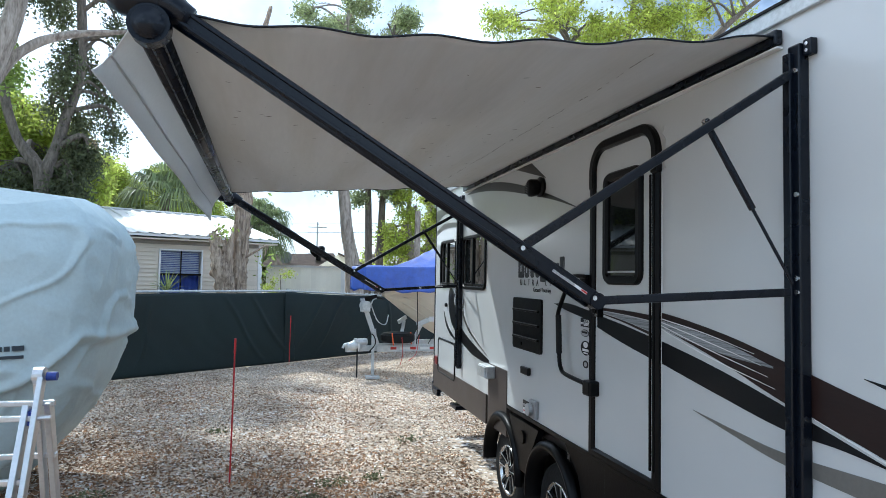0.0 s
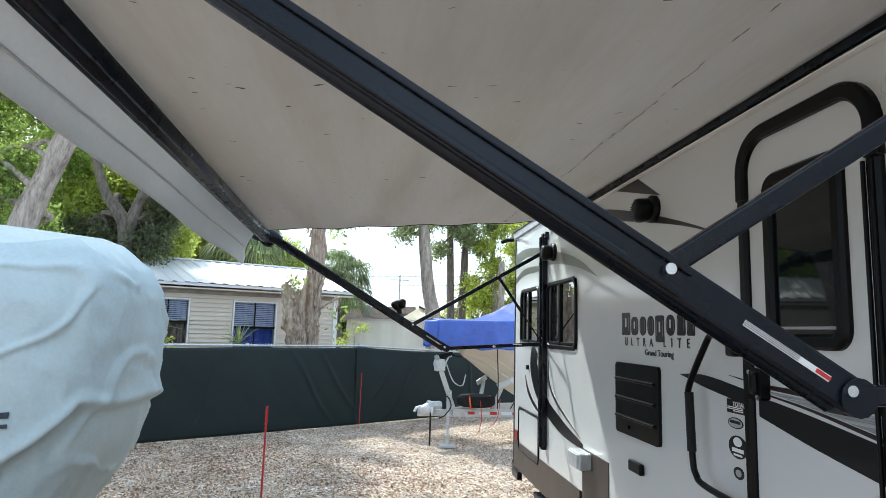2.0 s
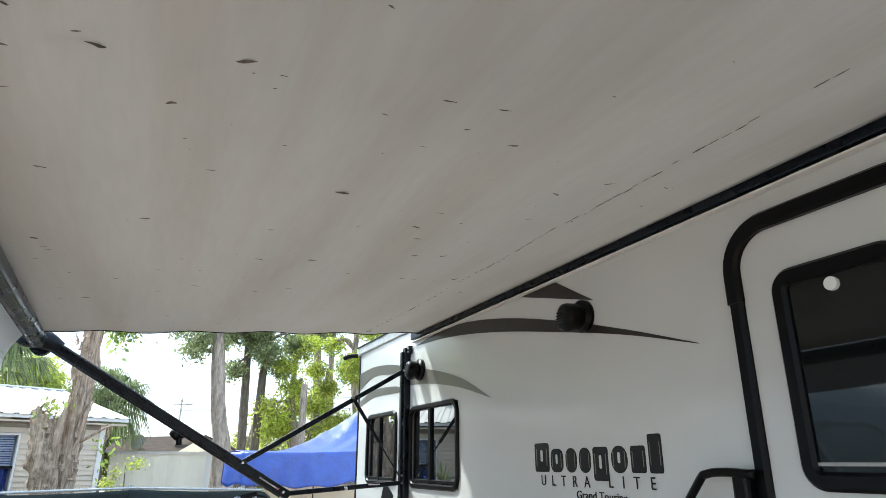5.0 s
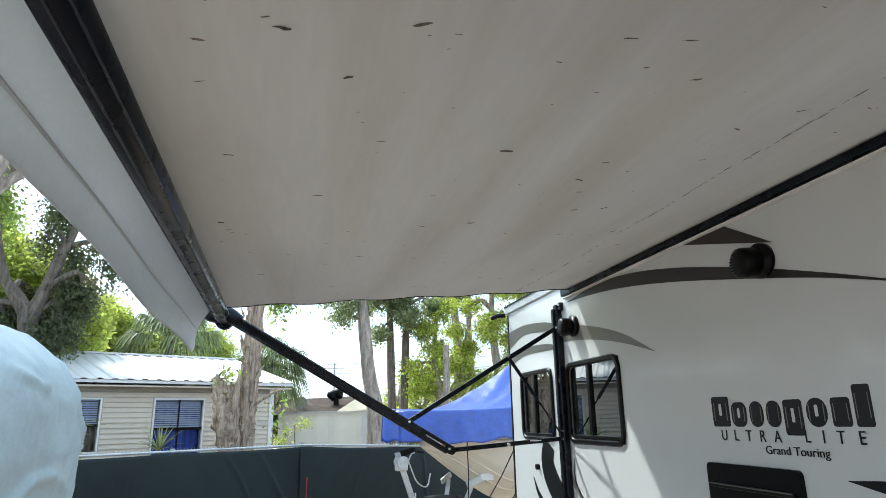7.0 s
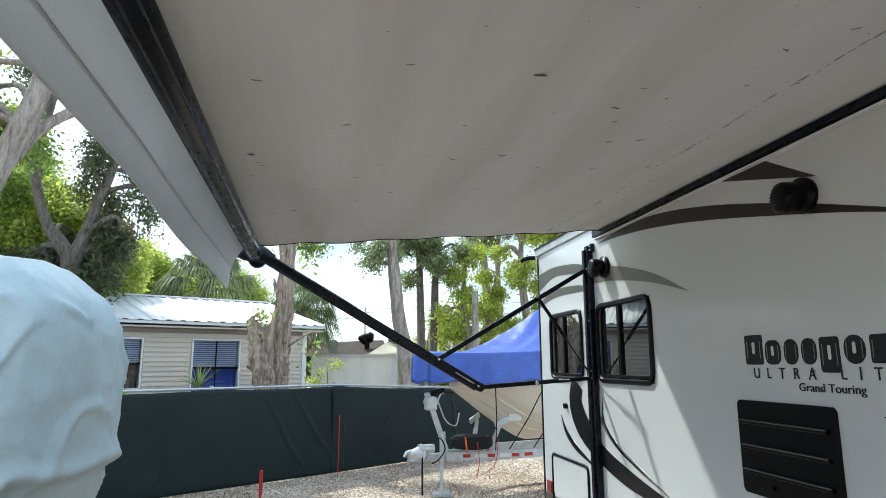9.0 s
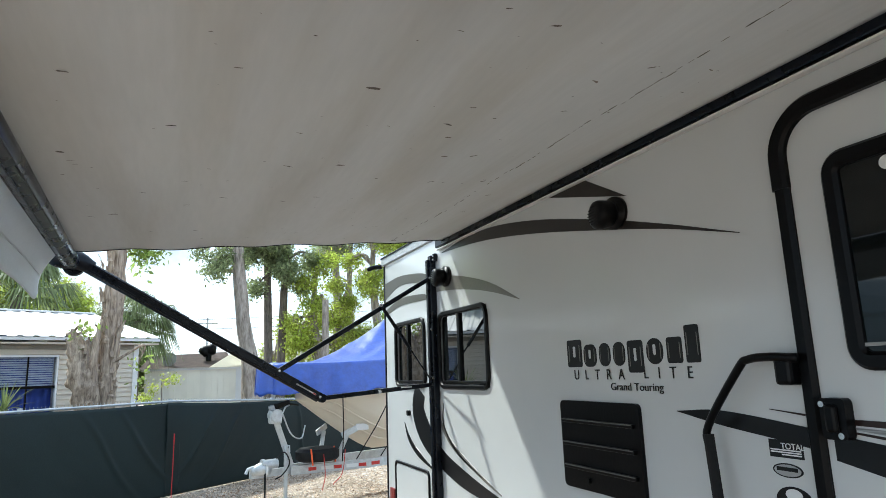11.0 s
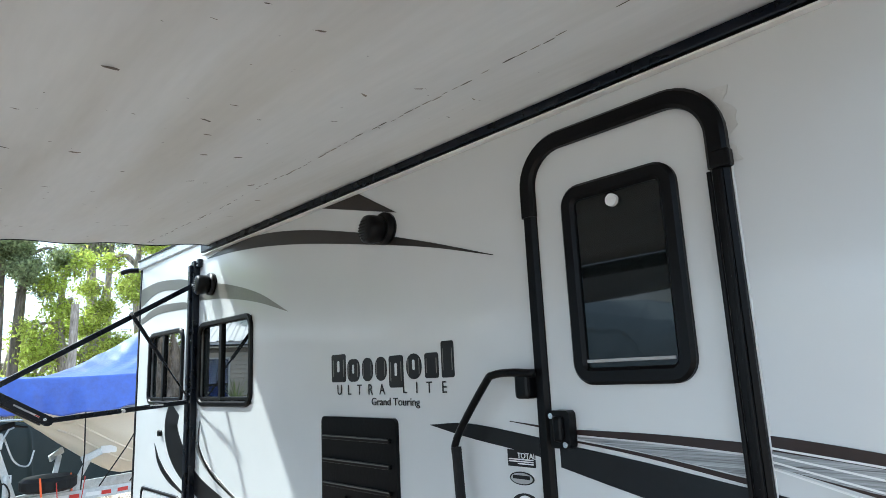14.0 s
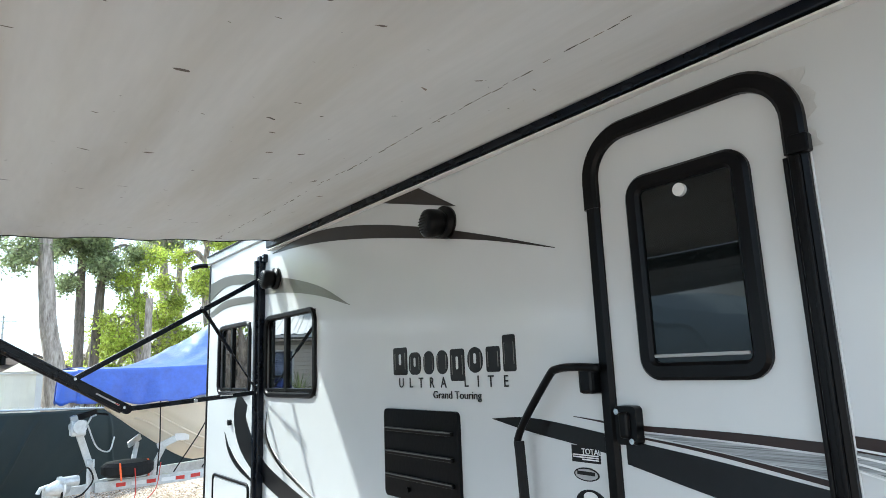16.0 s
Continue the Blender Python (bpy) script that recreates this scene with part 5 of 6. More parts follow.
for c in (((-0.2, -0.1, 2.32), (SL * 0.62, -0.1, 2.32), (SL * 0.55, 2.2, 2.95), (-0.2, 2.2, 2.85)), ((-0.2, 4.6, 2.32), (SL * 0.62, 4.6, 2.32), (SL * 0.55, 2.2, 2.95), (-0.2, 2.2, 2.85))):
    bm.faces.new([bm.verts.new(SM @ Vector(p)) for p in c])
bmesh.ops.solidify(bm, geom=bm.faces[:], thickness=0.06)
rf = part("roof", bm, brown_shingle, sh, "brown shingle roof")
bm = bmesh.new()
bm.faces.new([bm.verts.new(SM @ Vector(p)) for p in ((SL * 0.45, -0.12, 2.33), (SL * 0.86, -0.12, 2.33), (SL * 0.62, -0.12, 2.82))])
bmesh.ops.solidify(bm, geom=bm.faces[:], thickness=0.1)
part("gable", bm, cream_metal, sh)
part("gable_roof", bar(SM @ Vector((SL * 0.62, -0.2, 2.86)), SM @ Vector((SL * 0.88, -0.2, 2.33)), 0.05, 0.4, (0, 1, 0), 0), brown_shingle, sh)
part("low_roof", box(SL * 0.62, SL + 0.1, -0.1, 4.6, 2.34, 2.4, 0, None, SM), white_metal, sh)
tv = part("turbine_vent", tube([SM @ Vector((2.0, 0.9, 2.55)), SM @ Vector((2.0, 0.9, 2.85))], 0.1, 12), black_trim, sh, "black turbine roof vent")
part("turbine_head", tube(catmull([SM @ Vector((1.75, 0.9, 2.82)), SM @ Vector((1.95, 0.9, 3.0)), SM @ Vector((2.25, 0.9, 2.98))], 4), [0.16, 0.2, 0.22, 0.2, 0.17, 0.18, 0.22, 0.2, 0.15], 12), black_trim, tv, "", True)
dsh = part("satellite_dish", tube([SM @ Vector((0.75, 0.5, 2.62)), SM @ Vector((0.72, 0.38, 2.66))], [0.06, 0.26], 16), grey_print, sh)
part("dish_mast", tube([SM @ Vector((0.75, 0.6, 2.4)), SM @ Vector((0.75, 0.5, 2.62))], 0.02, 6), grey_print, dsh)

# ---- poles and wires ----
up = thing("utility_pole", (3.0, 24.5, 0), "weathered grey wooden utility pole", "utility pole")
part("pole", tube([(3.0, 24.5, 0), (3.0, 24.5, 4.45)], [0.14, 0.11], 10), bark_pale, up)
an = thing("antenna_mast", (-0.35, 33, 0), "thin metal antenna mast behind the outbuilding", "antenna")
part("mast", tube([(-0.35, 33, 0), (-0.35, 33, 4.6)], 0.04, 6), galv, an)
part("crossarm", tube([(-0.8, 33, 4.35), (0.1, 33, 4.35)], 0.025, 6), galv, an)
for i, (p, q) in enumerate((((-16, 24, 4.9), (-4.5, 33, 5.2)), ((-9, 31, 4.2), (14, 34, 5.6)), ((-9, 31, 3.9), (14, 34, 5.0)))):
    w = thing("overhead_wire", p, "thin overhead service wire between poles", "wire", "overhead wires")
    P, Q = Vector(p), Vector(q)
    part("cable", tube([P.lerp(Q, k / 12) - Vector((0, 0, 1.2 * (k / 12) * (1 - k / 12))) for k in range(13)], 0.012, 4), grey_print, w)

# ---- trees ----


def leaf_mat(name, c, trans=0.45):
    return mat(name, c, 0.45, var=0.22, scale=0.6, fine=2, bump=0, rnd=0.45, trans=trans)


leaf_lime = leaf_mat("lime_leaf", (0.5, 0.57, 0.12), 0.6)
leaf_green = leaf_mat("green_leaf", (0.33, 0.43, 0.11), 0.58)
leaf_dark = leaf_mat("dark_leaf", (0.15, 0.17, 0.085), 0.5)
leaf_grey = leaf_mat("grey_leaf", (0.34, 0.39, 0.2), 0.52)
leaf_brown = leaf_mat("dry_leaf", (0.27, 0.21, 0.13), 0.45)
leaf_palm = leaf_mat("palm_leaf", (0.27, 0.32, 0.15), 0.5)
rng = np.random.default_rng(7)


def leaf_mesh(name, clumps, count, size, material, parent, droop=0.0, shape=2.2, label=""):
    """Many small leaves in clumps (centre, radii): each a folded blade."""
    C = np.array([c[0] for c in clumps], float)
    R = np.array([c[1] for c in clumps], float)
    wgt = R.prod(1) ** 0.66
    idx = rng.choice(len(clumps), count, p=wgt / wgt.sum())
    # twigs: leaves gather on small tufts inside each clump
    tufts = max(8, count // 14)
    tid = rng.choice(len(clumps), tufts, p=wgt / wgt.sum())
    d = rng.normal(size=(tufts, 3))
    d /= np.linalg.norm(d, axis=1)[:, None]
    tp_ = C[tid] + d * R[tid] * (rng.random((tufts, 1)) ** 0.45)
    pick = rng.integers(0, tufts, count)
    pos = tp_[pick] + rng.normal(size=(count, 3)) * size * 1.9
    if droop:
        pos[:, 2] -= rng.random(count) ** 2 * droop
    a = rng.normal(size=(count, 3))
    a[:, 2] -= droop * 1.2
    a /= np.linalg.norm(a, axis=1)[:, None]
    b = np.cross(a, rng.normal(size=(count, 3)))
    b /= np.linalg.norm(b, axis=1)[:, None]
    s = size * (0.6 + 0.8 * rng.random((count, 1)))
    v = np.empty((count, 4, 3))
    v[:, 0] = pos - a * s
    v[:, 1] = pos + b * s / shape
    v[:, 2] = pos + a * s
    v[:, 3] = pos - b * s / shape + np.cross(a, b) * s * 0.2
    me = bpy.data.meshes.new(name)
    me.vertices.add(count * 4)
    me.vertices.foreach_set("co", v.ravel())
    me.loops.add(count * 4)
    me.loops.foreach_set("vertex_index", np.arange(count * 4))
    me.polygons.add(count)
    me.polygons.foreach_set("loop_start", np.arange(0, count * 4, 4))
    me.polygons.foreach_set("loop_total", np.full(count, 4))
    me.update()
    me.validate()
    me.materials.append(material)
    ob = new(name, me)
    ob.parent = parent
    ob.matrix_parent_inverse = Matrix.Translation(-ORIGIN[parent.name])
    if label:
        ob["label"] = label
    return ob


def tree(label, stems, clumps, leaf, count, size, bark, droop=0.0, twig=0.05, name="tree", shape=2.2, seed=1):
    """Stems: lists of (x, y, z, radius). A limb grows from the nearest stem to each clump."""
    base = stems[0][0][:3]
    t = thing(name, (base[0], base[1], 0), label, "tree")
    lines = []
    bm = bmesh.new()
    for st in stems:
        c = catmull(st, 12 if bark is bark_stump else 6)
        tube([p[:3] for p in c], [max(0.012, p[3]) for p in c], 26 if bark is bark_stump else 15, bm, 0.32 if bark is bark_stump else 0.3, seed)
        lines += c
    part("trunk", bm, bark, t, "", True)
    bm = bmesh.new()
    r = random.Random(seed)
    for cc, rr in clumps:
        cc = Vector(cc)
        low = [p for p in lines if p[2] < cc.z + 0.4] or lines
        o = min(low, key=lambda p: (Vector(p[:3]) - cc).length)
        p0 = Vector(o[:3])
        mid = p0.lerp(cc, 0.5) + Vector((r.uniform(-.3, .3), r.uniform(-.3, .3), r.uniform(0, .5)))
        c = catmull([p0, mid, cc], 5)
        k = len(c)
        rad = min(o[3] * 0.6, twig * 1.6) * (0.25 if (p0 - cc).length > 4 else 1)
        tube(c, [rad * (1 - 0.75 * i / k) for i in range(k)], 6, bm, 0.2, seed)
        for j in range(5):
            e = cc + Vector((r.uniform(-1, 1) * rr[0], r.uniform(-1, 1) * rr[1], r.uniform(-0.6, 1) * rr[2])) * 0.85
            q = Vector(c[int(k * r.uniform(0.45, 0.95))])
            tube([q, q.lerp(e, 0.55) + Vector((0, 0, 0.12)), e], [rad * 0.35, rad * 0.2, 0.006], 4, bm)
    tagged(part("branchwork", bm, bark, t, "", True), kind="stuff")
    leaf_mesh("crown", clumps, count, size, leaf, t, droop, shape)
    return t


def cloud(c, r, n, s, seed):
    """n clumps of radius about s spread through an ellipsoid."""
    q = random.Random(seed)
    out = []
    for k in range(n):
        while True:
            d = Vector((q.uniform(-1, 1), q.uniform(-1, 1), q.uniform(-1, 1)))
            if 0.2 < d.length < 1:
                break
        f = q.uniform(0.7, 1.3) * s
        out.append(((c[0] + d.x * r[0], c[1] + d.y * r[1], c[2] + d.z * r[2]), (f, f, f * 0.75)))
    return out


# old twisted tree hung with dark foliage
tree("gnarled forked tree hung with dark grey-green foliage",
     [[(-7.7, 18.4, 0, 0.24), (-7.8, 18.5, 2.4, 0.19), (-7.75, 18.5, 4.2, 0.17), (-8.3, 18.4, 5.2, 0.11), (-8.6, 18.3, 6.6, 0.11), (-8.4, 18.3, 8.6, 0.1), (-8.7, 18.2, 12, 0.06)],
      [(-7.75, 18.5, 4.1, 0.16), (-7.4, 18.7, 5.5, 0.12), (-7.05, 18.8, 7.2, 0.1), (-7.15, 18.8, 9.5, 0.1), (-6.9, 18.8, 13, 0.04)]],
     cloud((-7.0, 18.9, 7.0), (1.3, 0.9, 2.1), 16, 0.34, 1) + cloud((-8.6, 19.2, 11), (2.4, 2, 2.4), 18, 0.55, 2) + cloud((-8.3, 19.0, 4.6), (1.6, 0.8, 0.9), 9, 0.45, 3),
     leaf_dark, 44000, 0.05, bark_dark, droop=0.55, twig=0.06, seed=3)
tree("leaning pale barked tree with green foliage",
     [[(-8.7, 14.5, 0, 0.3), (-8.3, 14.6, 3.0, 0.24), (-7.75, 14.8, 5.0, 0.2), (-7.15, 15.05, 7.4, 0.17), (-7.2, 15.2, 10, 0.1), (-8.5, 15.0, 12, 0.05)],
      [(-7.8, 14.8, 5.0, 0.15), (-7.2, 15.3, 6.3, 0.1), (-6.5, 15.8, 6.95, 0.08), (-5.4, 16.2, 7.3, 0.04)]],
     # clumps 5 and 55 are unseen, added to shade near gravel and trailer wall
     cloud((-8.5, 15.2, 7.0), (1.3, 1.2, 1.5), 10, 0.55, 4) + cloud((-8.6, 14.5, 12), (2.2, 2.3, 1.8), 14, 0.7, 5) + cloud((-4.9, 10.0, 12.4), (1.5, 1.7, 1.2), 9, 0.7, 55) + cloud((-9.4, 15.5, 4.2), (1.2, 1, 1.6), 8, 0.5, 6),
     leaf_green, 60000, 0.058, bark_pale, twig=0.05, seed=5)
# bright broadleaf thicket behind the mobile home
for i, (x, y, z, rx, rz, lf) in enumerate(((-14.5, 27, 5.0, 3.4, 4.6, leaf_green), (-10.2, 28, 4.6, 2.8, 3.0, leaf_lime), (-7.2, 30, 3.9, 2.5, 2.8, leaf_lime), (-11.6, 24.5, 5.6, 2.6, 4.4, leaf_green), (-9.2, 21.5, 3.9, 1.7, 2.6, leaf_brown), (-10.9, 19.6, 4.2, 1.7, 3.4, leaf_green), (-8.5, 20.6, 4.7, 1.3, 1.8, leaf_lime), (-12.5, 22, 5.4, 2.6, 4.2, leaf_green), (-17, 20, 5.0, 3.2, 4.2, leaf_green), (-9.6, 24.5, 3.0, 1.5, 2.2, leaf_brown), (-4.6, 31, 2.6, 2.0, 2.0, leaf_green))):
    tree("bright leafy broadleaf tree behind the mobile home" if lf is leaf_lime else "dense leafy broadleaf tree behind the mobile home",
         [[(x, y, 0, 0.22), (x + 0.2, y, z * 0.6, 0.16), (x - 0.1, y, z + rz * 0.5, 0.06)]],
         cloud((x, y, z), (rx, rx * 0.7, rz), 24, 0.75, 20 + i), lf, 46000, 0.062, bark_dark, seed=30 + i, shape=1.9)
# broken paper-barked trunk in front of the home
tree("broken paper-barked trunk with a swollen burl",
     [[(-2.96, 16.75, 0, 0.26), (-2.93, 16.75, 1.2, 0.2), (-2.9, 16.75, 2.3, 0.17), (-2.86, 16.75, 3.2, 0.17), (-2.82, 16.8, 4.6, 0.16), (-2.72, 17.2, 7, 0.11), (-2.4, 18.0, 9, 0.04)],
      [(-3.1, 16.7, 0.2, 0.22), (-3.16, 16.65, 1.4, 0.2), (-3.28, 16.6, 2.1, 0.22), (-3.4, 16.65, 2.6, 0.15), (-3.5, 16.7, 2.95, 0.02)],
      [(-3.1, 16.55, 1.6, 0.06), (-3.1, 16.5, 2.3, 0.07), (-3.06, 16.45, 2.75, 0.05), (-3.0, 16.45, 3.1, 0.012)],
      [(-3.24, 16.55, 1.7, 0.045), (-3.4, 16.5, 2.3, 0.05), (-3.48, 16.45, 2.5, 0.035), (-3.56, 16.45, 2.75, 0.01)],
      [(-2.86, 16.7, 0.8, 0.06), (-2.8, 16.65, 2.0, 0.05), (-2.72, 16.6, 2.8, 0.035), (-2.62, 16.6, 3.1, 0.012)]],
     [((-2.35, 17.2, 4.9), (0.4, 0.4, 0.8)), ((-2.35, 16.7, 2.3), (0.05, 0.05, 0.35)), ((-3.3, 16.6, 2.85), (0.2, 0.15, 0.06))],
     leaf_green, 1300, 0.06, bark_stump, twig=0.03, seed=8)
stump = next(o for o in scene.objects if o.get("label") == "broken paper-barked trunk with a swollen burl")
pb = bmesh.new()
r = random.Random(31)
for k in range(150):
    left = k % 2
    z = r.uniform(0.9, 2.75) if left else r.uniform(0.9, 4.4)
    cx, cy, rad = (-3.14 - 0.1 * max(0, z - 1.4), 16.65, 0.21) if left else (-2.9, 16.75, 0.19)
    a = r.uniform(math.pi, 2 * math.pi)
    out = Vector((math.cos(a), math.sin(a), 0))
    side_ = Vector((-math.sin(a), math.cos(a), 0))
    c = Vector((cx, cy, z)) + out * (rad - 0.01)
    L, w, lift = r.uniform(0.1, 0.34), r.uniform(0.02, 0.06), r.uniform(0.01, 0.07)
    lean = r.uniform(-0.05, 0.05)
    rows_ = []
    for j in range(4):
        f = j / 3
        m_ = c + Vector((0, 0, L * (f - 0.5))) + out * lift * abs(f - 0.35) ** 1.3 * 2 + side_ * lean * f
        ww = w * (1 - 0.6 * f)
        rows_.append([pb.verts.new(m_ - side_ * ww), pb.verts.new(m_ + out * 0.012), pb.verts.new(m_ + side_ * ww)])
    for r0, r1 in zip(rows_, rows_[1:]):
        for j in range(2):
            pb.faces.new((r0[j], r0[j + 1], r1[j + 1], r1[j]))
tagged(part("peeling_bark", pb, bark_stump, stump), kind="stuff")
# slender trunks behind the outbuilding
tree("slender pale leaning trunk with sparse high foliage",
     [[(0.75, 24.6, 0, 0.4), (0.68, 24.6, 1.4, 0.3), (0.4, 24.6, 3.4, 0.22), (0.12, 24.6, 5.8, 0.18), (-0.1, 24.6, 9, 0.12), (0.3, 24.6, 12.5, 0.06)]],
     cloud((0.2, 24.6, 11.5), (1.8, 1.5, 1.6), 9, 0.55, 9) + cloud((-0.6, 24.8, 5.7), (0.8, 0.6, 0.7), 5, 0.35, 91), leaf_grey, 11000, 0.065, bark_pale, seed=9)
for i, (x, h) in enumerate(((1.4, 11.5), (1.85, 13.0))):
    tree("tall dark straight trunk with grey-green foliage",
         [[(x, 26.8, 0, 0.17), (x + 0.05, 26.8, 3, 0.14), (x - 0.05 + 0.25 * i, 26.8, 7, 0.11), (x + 0.1 + 0.4 * i, 26.8, h, 0.05)]],
         cloud((x + 0.3, 26.8, h - 1), (1.3, 1.3, 1.6), 7, 0.5, 40 + i) + cloud((x + 0.3 * i, 26.6, 6.0), (1.0, 0.8, 1.0), 6, 0.4, 45 + i), leaf_grey, 15000, 0.065, bark_dark, droop=0.2, seed=11 + i)
# yellow-green trees beyond the boat
for i, (x, y, z, rx, rz, lf, n) in enumerate(((3.6, 26.5, 4.2, 1.7, 2.4, leaf_lime, 6500), (5.6, 25.5, 5.4, 2.0, 3.0, leaf_lime, 8000), (8.2, 27, 5.2, 2.6, 3.2, leaf_green, 8000), (2.6, 28.5, 2.6, 1.6, 1.6, leaf_lime, 4500), (5.0, 29.5, 9.5, 2.4, 2.6, leaf_grey, 8000))):
    tree("leafy yellow-green tree beyond the boat",
         [[(x, y, 0, 0.2), (x - 0.3, y, z * 0.5, 0.16), (x - 0.6, y, z, 0.12), (x - 0.4, y, z + rz, 0.04)], [(x + 0.5, y, 0, 0.14), (x + 0.2, y, z * 0.7, 0.1), (x + 0.9, y, z + rz * 0.7, 0.03)]],
         cloud((x, y, z), (rx, rx * 0.7, rz), 26, 0.42, 60 + i), lf, int(n * 2.0), 0.062, bark_pale, seed=70 + i)
# wide oak behind the trailer
tree("wide spreading oak with fresh green leaves",
     [[(11, 23, 0, 0.5), (10.8, 23, 4, 0.42), (9.6, 23, 8, 0.25), (8.4, 23.2, 11.5, 0.1), (7.2, 23.2, 13.2, 0.04)],
      [(10.9, 23, 4, 0.35), (12, 22, 8, 0.22), (13.4, 21, 11, 0.12), (15.5, 20, 13, 0.04)],
      [(10.5, 23, 6, 0.25), (10.6, 22.5, 10, 0.14), (10.8, 22, 13.5, 0.04)]],
     cloud((10.8, 22.3, 12.0), (5.6, 3.2, 2.2), 46, 0.6, 80), leaf_lime, 30000, 0.065, bark_dark, twig=0.045, seed=80)

# ---- palms ----


def palm(base, h, n, length, label, lean=0.0, seed=0, width=0.03):
    q = random.Random(seed)
    t = thing("palm_tree", (base[0], base[1], 0), label, "palm")
    top = Vector((base[0] + lean, base[1], h))
    part("trunk", tube([(base[0], base[1], 0), (base[0] + lean * 0.4, base[1], h * 0.5), top], [0.2, 0.17, 0.16], 10, None, 0.2, seed), bark_dark, t)
    for k in range(n):
        a = 2 * math.pi * k / n + q.uniform(-.2, .2)
        el = q.uniform(-0.75, 1.25)
        d = Vector((math.cos(a) * math.cos(el), math.sin(a) * math.cos(el), math.sin(el)))
        b = bmesh.new()
        L = length * q.uniform(0.8, 1.1)
        hub = top + d * L * 0.45 - Vector((0, 0, 0.05 * L))
        tube([top, hub], 0.012, 4, b)
        side = d.cross(Vector((0, 0, 1))).normalized()
        for j in range(17):
            f = -1.15 + 2.3 * j / 16
            r = (d * math.cos(f) + side * math.sin(f)).normalized()
            tip = hub + r * L * 0.55 - Vector((0, 0, 0.26 * L * (1 + q.random())))
            m_ = hub + r * L * 0.33 - Vector((0, 0, 0.02 * L))
            w = r.cross(Vector((0, 0, 1))).normalized() * width
            v = [b.verts.new(p) for p in (hub, m_ - w, tip, m_ + w)]
            b.faces.new(v)
        part("frond", b, leaf_palm, t)


palm((-6.1, 25.5), 4.6, 46, 1.9, "cabbage palm behind the mobile home", seed=1, width=0.035)
palm((-2.9, 26.5), 3.9, 80, 1.6, "shaggy cabbage palm beside the outbuilding", seed=2, width=0.022)


def spiky_plant(x, y, z, n, length, label, seed):
    """A tuft of long arching blades on a short stem."""
    q = random.Random(seed)
    t = thing("spiky_plant", (x, y, 0), label, "plant")
    part("stem", tube([(x, y, 0), (x, y, z * 0.6), (x, y, z)], [0.06, 0.05, 0.04], 8, None, 0.2, seed), bark_dark, t)
    for k in range(n):
        a, el = q.uniform(0, 2 * math.pi), q.uniform(0.35, 1.4)
        d = Vector((math.cos(a) * math.cos(el), math.sin(a) * math.cos(el), math.sin(el)))
        side_ = d.cross(Vector((0, 0, 1))).normalized()
        L = length * q.uniform(0.7, 1.1)
        b = bmesh.new()
        rows_ = []
        for j in range(6):
            f = j / 5
            c = Vector((x, y, z)) + d * L * f - Vector((0, 0, 0.32 * L * f ** 2.4 * math.cos(el)))
            w = 0.018 * (1 - f) ** 0.7 + 0.002
            rows_.append([b.verts.new(c - side_ * w), b.verts.new(c - Vector((0, 0, 0.006))), b.verts.new(c + side_ * w)])
        for r0, r1 in zip(rows_, rows_[1:]):
            for j in range(2):
                b.faces.new((r0[j], r0[j + 1], r1[j + 1], r1[j]))
        part("blade", b, leaf_spiky, t)


leaf_spiky = leaf_mat("spiky_leaf", (0.36, 0.42, 0.16), 0.4)
spiky_plant(-4.45, 16.6, 1.5, 34, 0.62, "spiky yellow-green plant against the fence", 3)
spiky_plant(-6.2, 15.6, 1.75, 44, 1.15, "large spiky green plant beside the mobile home", 4)
for x, y, h, s in ((-1.95, 17.2, 1.75, 1), (-5.6, 15.4, 1.5, 2), (1.4, 18.6, 1.7, 3)):
    t = thing("shrub", (x, y, 0), "straggly yellow-green shrub behind the fence", "shrub")
    part("stem", tube([(x, y, 0), (x + 0.05, y, h * 0.6), (x, y, h + 0.2)], [0.03, 0.02, 0.008], 6), bark_dark, t)
    leaf_mesh("foliage", cloud((x, y, h - 0.1), (0.35, 0.3, 0.4), 6, 0.14, s + 200), 380, 0.035, leaf_lime, t)

# ---- flecks on the canopy ----
fl = bmesh.new()
q = random.Random(12)
known = [(-1.92, 4.225, 0.024), (-1.95, 4.195, 0.018), (-1.66, 4.175, 0.028), (-1.79, 4.385, 0.017), (-2.1, 4.45, 0.02), (-1.23, 4.18, 0.025), (-1.1, 4.175, 0.022), (-1.314, 4.752, 0.03), (-0.857, 5.31, 0.026), (-1.24, 5.43, 0.026), (-2.08, 4.84, 0.018), (-2.08, 4.29, 0.02), (-1.59, 4.2, 0.014), (-1.45, 5.12, 0.016), (-2.15, 5.56, 0.018), (-2.07, 6.32, 0.03)]
spots = known + [(-0.25 - 2.0 * q.random(), 3.3 + 3.9 * q.random() ** 0.8, 0.004 + 0.022 * q.random() ** 3) for k in range(160)]
line = [(-0.425 - 0.022 * k / 90 - 0.012 * q.random() - 0.006 * math.sin(k * 0.35), 3.2 + 4.0 * k / 90, 0.012 + 0.016 * q.random()) for k in range(90) if q.random() < 0.75]
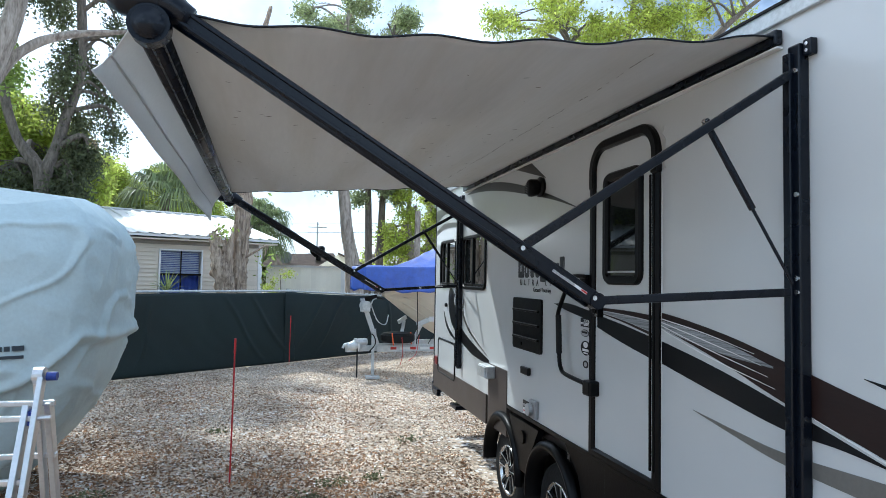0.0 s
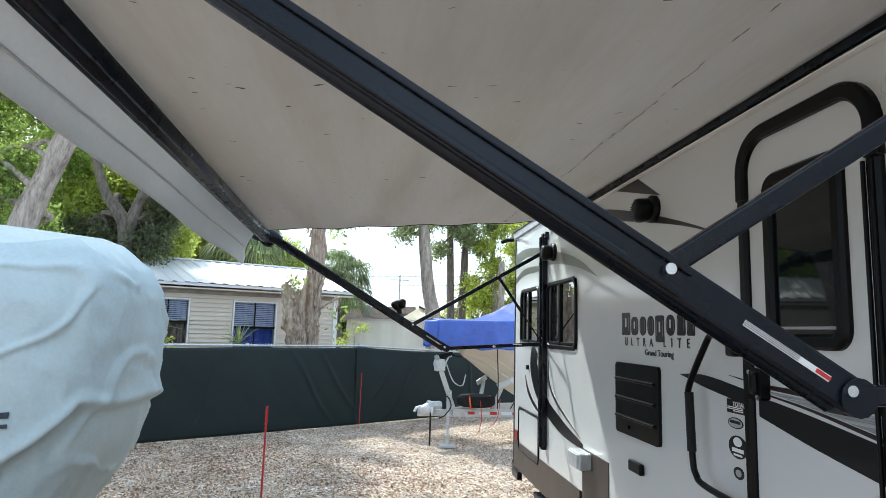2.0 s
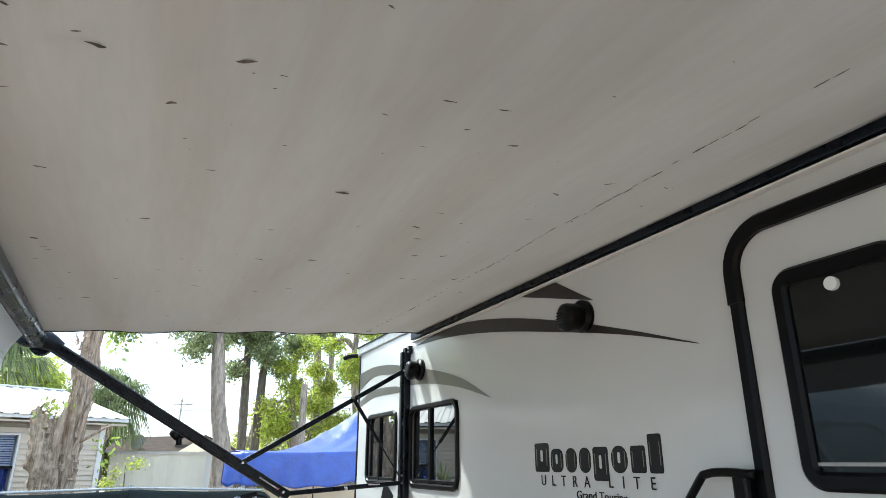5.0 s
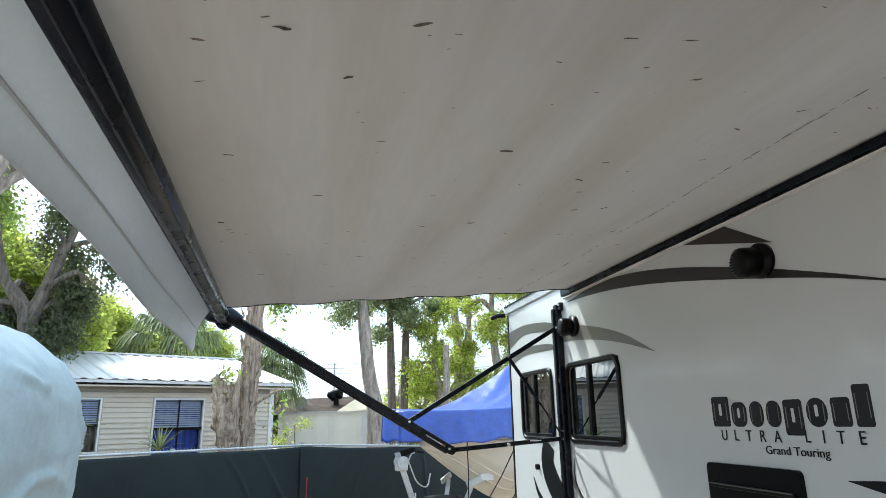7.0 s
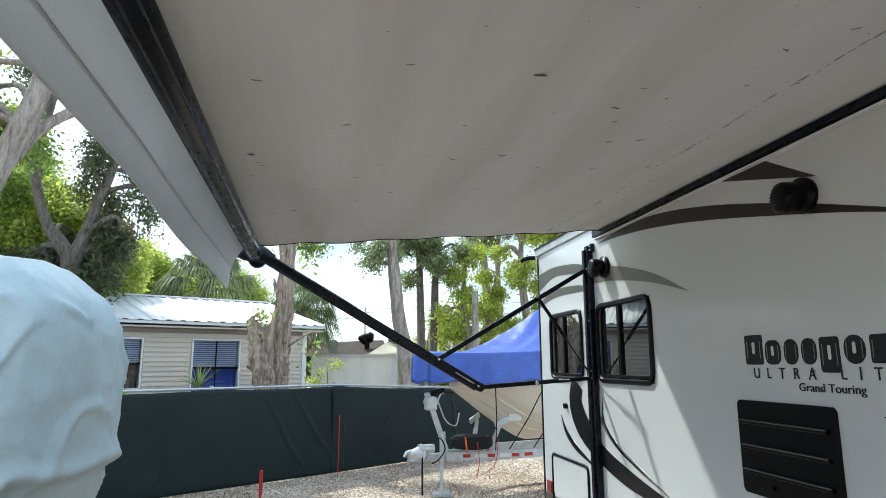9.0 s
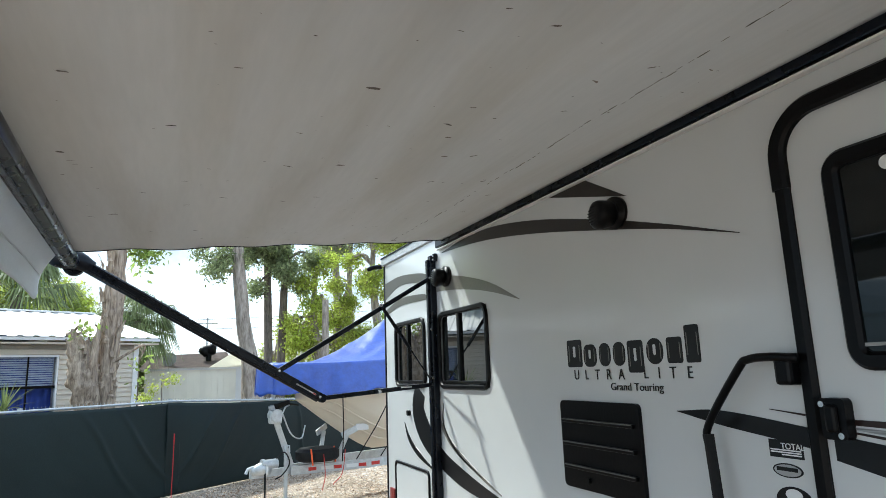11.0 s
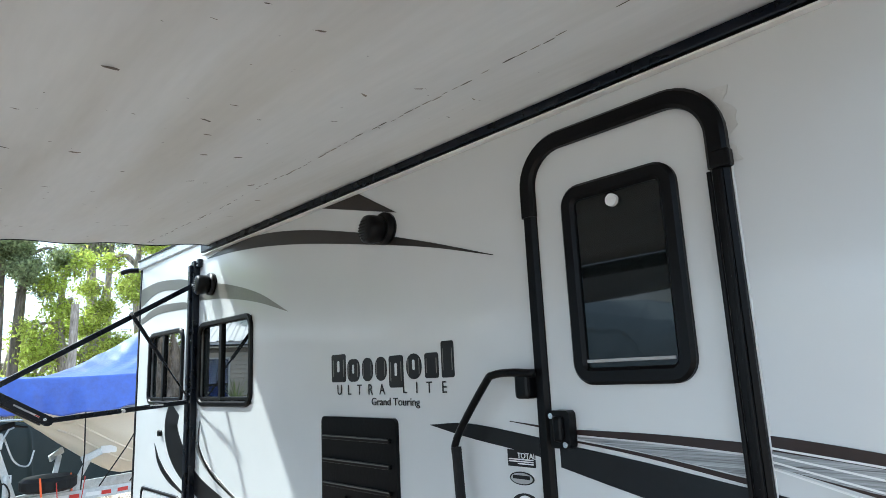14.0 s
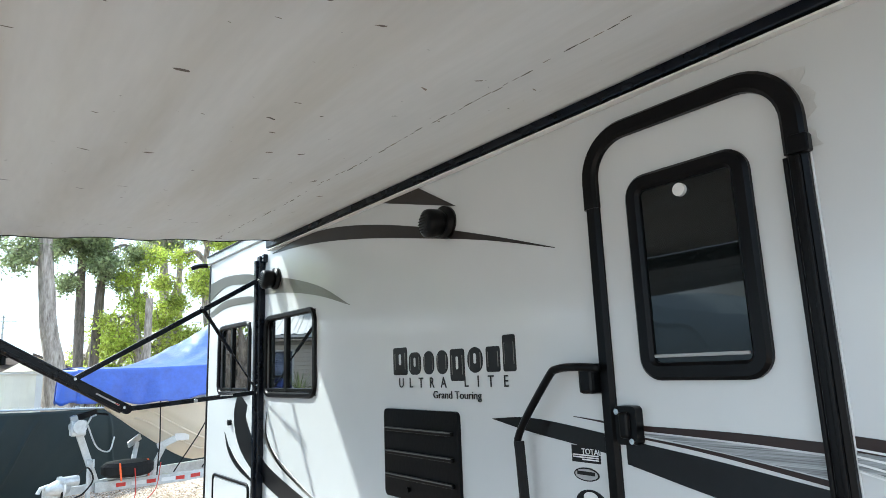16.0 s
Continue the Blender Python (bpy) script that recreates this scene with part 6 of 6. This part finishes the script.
for i, (x, y, s) in enumerate(spots + line):
    u = (x + 0.035) / (roller_x(y) + 0.035)
    n = 9
    along_y = i >= len(spots)
    turn = q.uniform(-0.5, 0.5)
    flat = q.uniform(0.12, 0.4)
    vs = []
    for k in range(n):
        a = 2 * math.pi * k / n
        r = s * q.uniform(0.45, 1.0)
        dx, dy = math.cos(a) * r, math.sin(a) * r * flat
        if along_y:
            dx, dy = math.sin(a) * s * 0.14, math.cos(a) * s
        else:
            dx, dy = dx * math.cos(turn) - dy * math.sin(turn), dx * math.sin(turn) + dy * math.cos(turn)
        uu = (x + dx + 0.035) / (roller_x(y + dy) + 0.035)
        vs.append(fl.verts.new((x + dx, y + dy, cloth(uu, (y + dy - AY0) / (AY1 - AY0))[2] - 0.0065)))
    fl.faces.new(vs)
fleck = mat("mildew", (0.24, 0.2, 0.16), 0.85, c2=(0.075, 0.06, 0.048), scale=60, fine=200, rnd=0.6)
tagged(part("mildew_fleck", fl, fleck, canopy), kind="stuff")
for v in (0.0, 1.0):
    part("hem", tube([Vector(cloth(k / 60, v)) + Vector((0, 0, -0.004)) for k in range(61)], 0.004, 6), black_paint, canopy, "dark bound hem")

# ---- loose chips over the yard ----
N = 200000
x = rng.uniform(-6.5, 1.6, N) + rng.normal(0, 0.7, N)
y = np.where(np.arange(N) < 150000, 3.5 + 13.0 * rng.random(N) ** 1.2 + rng.normal(0, 0.9, N), 4.2 - np.abs(rng.normal(0, 3.2, N)) + rng.normal(0, 0.6, N))
keep = ~((x > 0.1) & (y < 8.5))
x, y = x[keep], y[keep]
N = len(x)
oc = np.array([(1, 0, 0), (0, 1, 0), (-1, 0, 0), (0, -1, 0), (0, 0, 1), (0, 0, -1)], float)
fc = np.array([(0, 1, 4), (1, 2, 4), (2, 3, 4), (3, 0, 4)])
sz = np.stack([rng.uniform(0.008, 0.028, N), rng.uniform(0.006, 0.016, N), rng.uniform(0.004, 0.012, N)], 1)
an_ = rng.uniform(0, 2 * np.pi, N)
tilt = rng.normal(0, 0.5, N)
P = oc[None] * sz[:, None] * (1 + 0.35 * rng.normal(size=(N, 6, 1)))
ca, sa, ct, st_ = np.cos(an_)[:, None], np.sin(an_)[:, None], np.cos(tilt)[:, None], np.sin(tilt)[:, None]
px, pz = P[..., 0] * ct - P[..., 2] * st_, P[..., 0] * st_ + P[..., 2] * ct
V = np.stack([px * ca - P[..., 1] * sa + x[:, None], px * sa + P[..., 1] * ca + y[:, None], pz], 2)
V[..., 2] += np.array([ground_z(a, b) for a, b in zip(x, y)])[:, None] + 0.004
litter = rng.random(N) < np.clip(0.86 - 0.075 * (y - 4.0) - 0.05 * (x + 2.0) + 0.25 * np.sin(x * 1.7 + 0.6 * y) * np.sin(y * 0.9 - x), 0.1, 0.92)


def chips(name, sel, material, label):
    W = V[sel]
    n = len(W)
    F = (fc[None] + 6 * np.arange(n)[:, None, None]).reshape(-1, 3)
    me = bpy.data.meshes.new(name)
    me.vertices.add(n * 6)
    me.vertices.foreach_set("co", W.ravel())
    me.loops.add(len(F) * 3)
    me.loops.foreach_set("vertex_index", F.ravel())
    me.polygons.add(len(F))
    me.polygons.foreach_set("loop_start", np.arange(0, len(F) * 3, 3))
    me.polygons.foreach_set("loop_total", np.full(len(F), 3))
    me.update()
    me.validate()
    me.materials.append(material)
    tagged(new(name, me), label, "gravel", kind="stuff")


chips("gravel", ~litter, mat("stone_chip", (0.8, 0.69, 0.56), 0.85, c2=(0.4, 0.3, 0.21), scale=1.2, fine=3, rnd=0.45, bump=0), "loose pale shell and stone chips")
chips("bark_chips", litter, mat("bark_chip", (0.4, 0.22, 0.11), 0.9, c2=(0.09, 0.048, 0.026), scale=1.2, fine=3, rnd=0.6, bump=0), "brown bark chips and leaf litter")
for i, (x, y) in enumerate(((-1.35, 7.03), (-1.0, 7.12), (-1.6, 6.6), (-2.6, 9.2), (-0.4, 8.4), (-3.4, 7.0))):
    t = thing("weed", (x, y, 0), "low green weed tuft growing through gravel", "weed", "weeds in the gravel")
    leaf_mesh("leaves", [((x, y, 0.02), (0.12, 0.07, 0.015)), ((x + 0.1, y + 0.04, 0.02), (0.07, 0.05, 0.015))], 150, 0.016, leaf_dark, t)
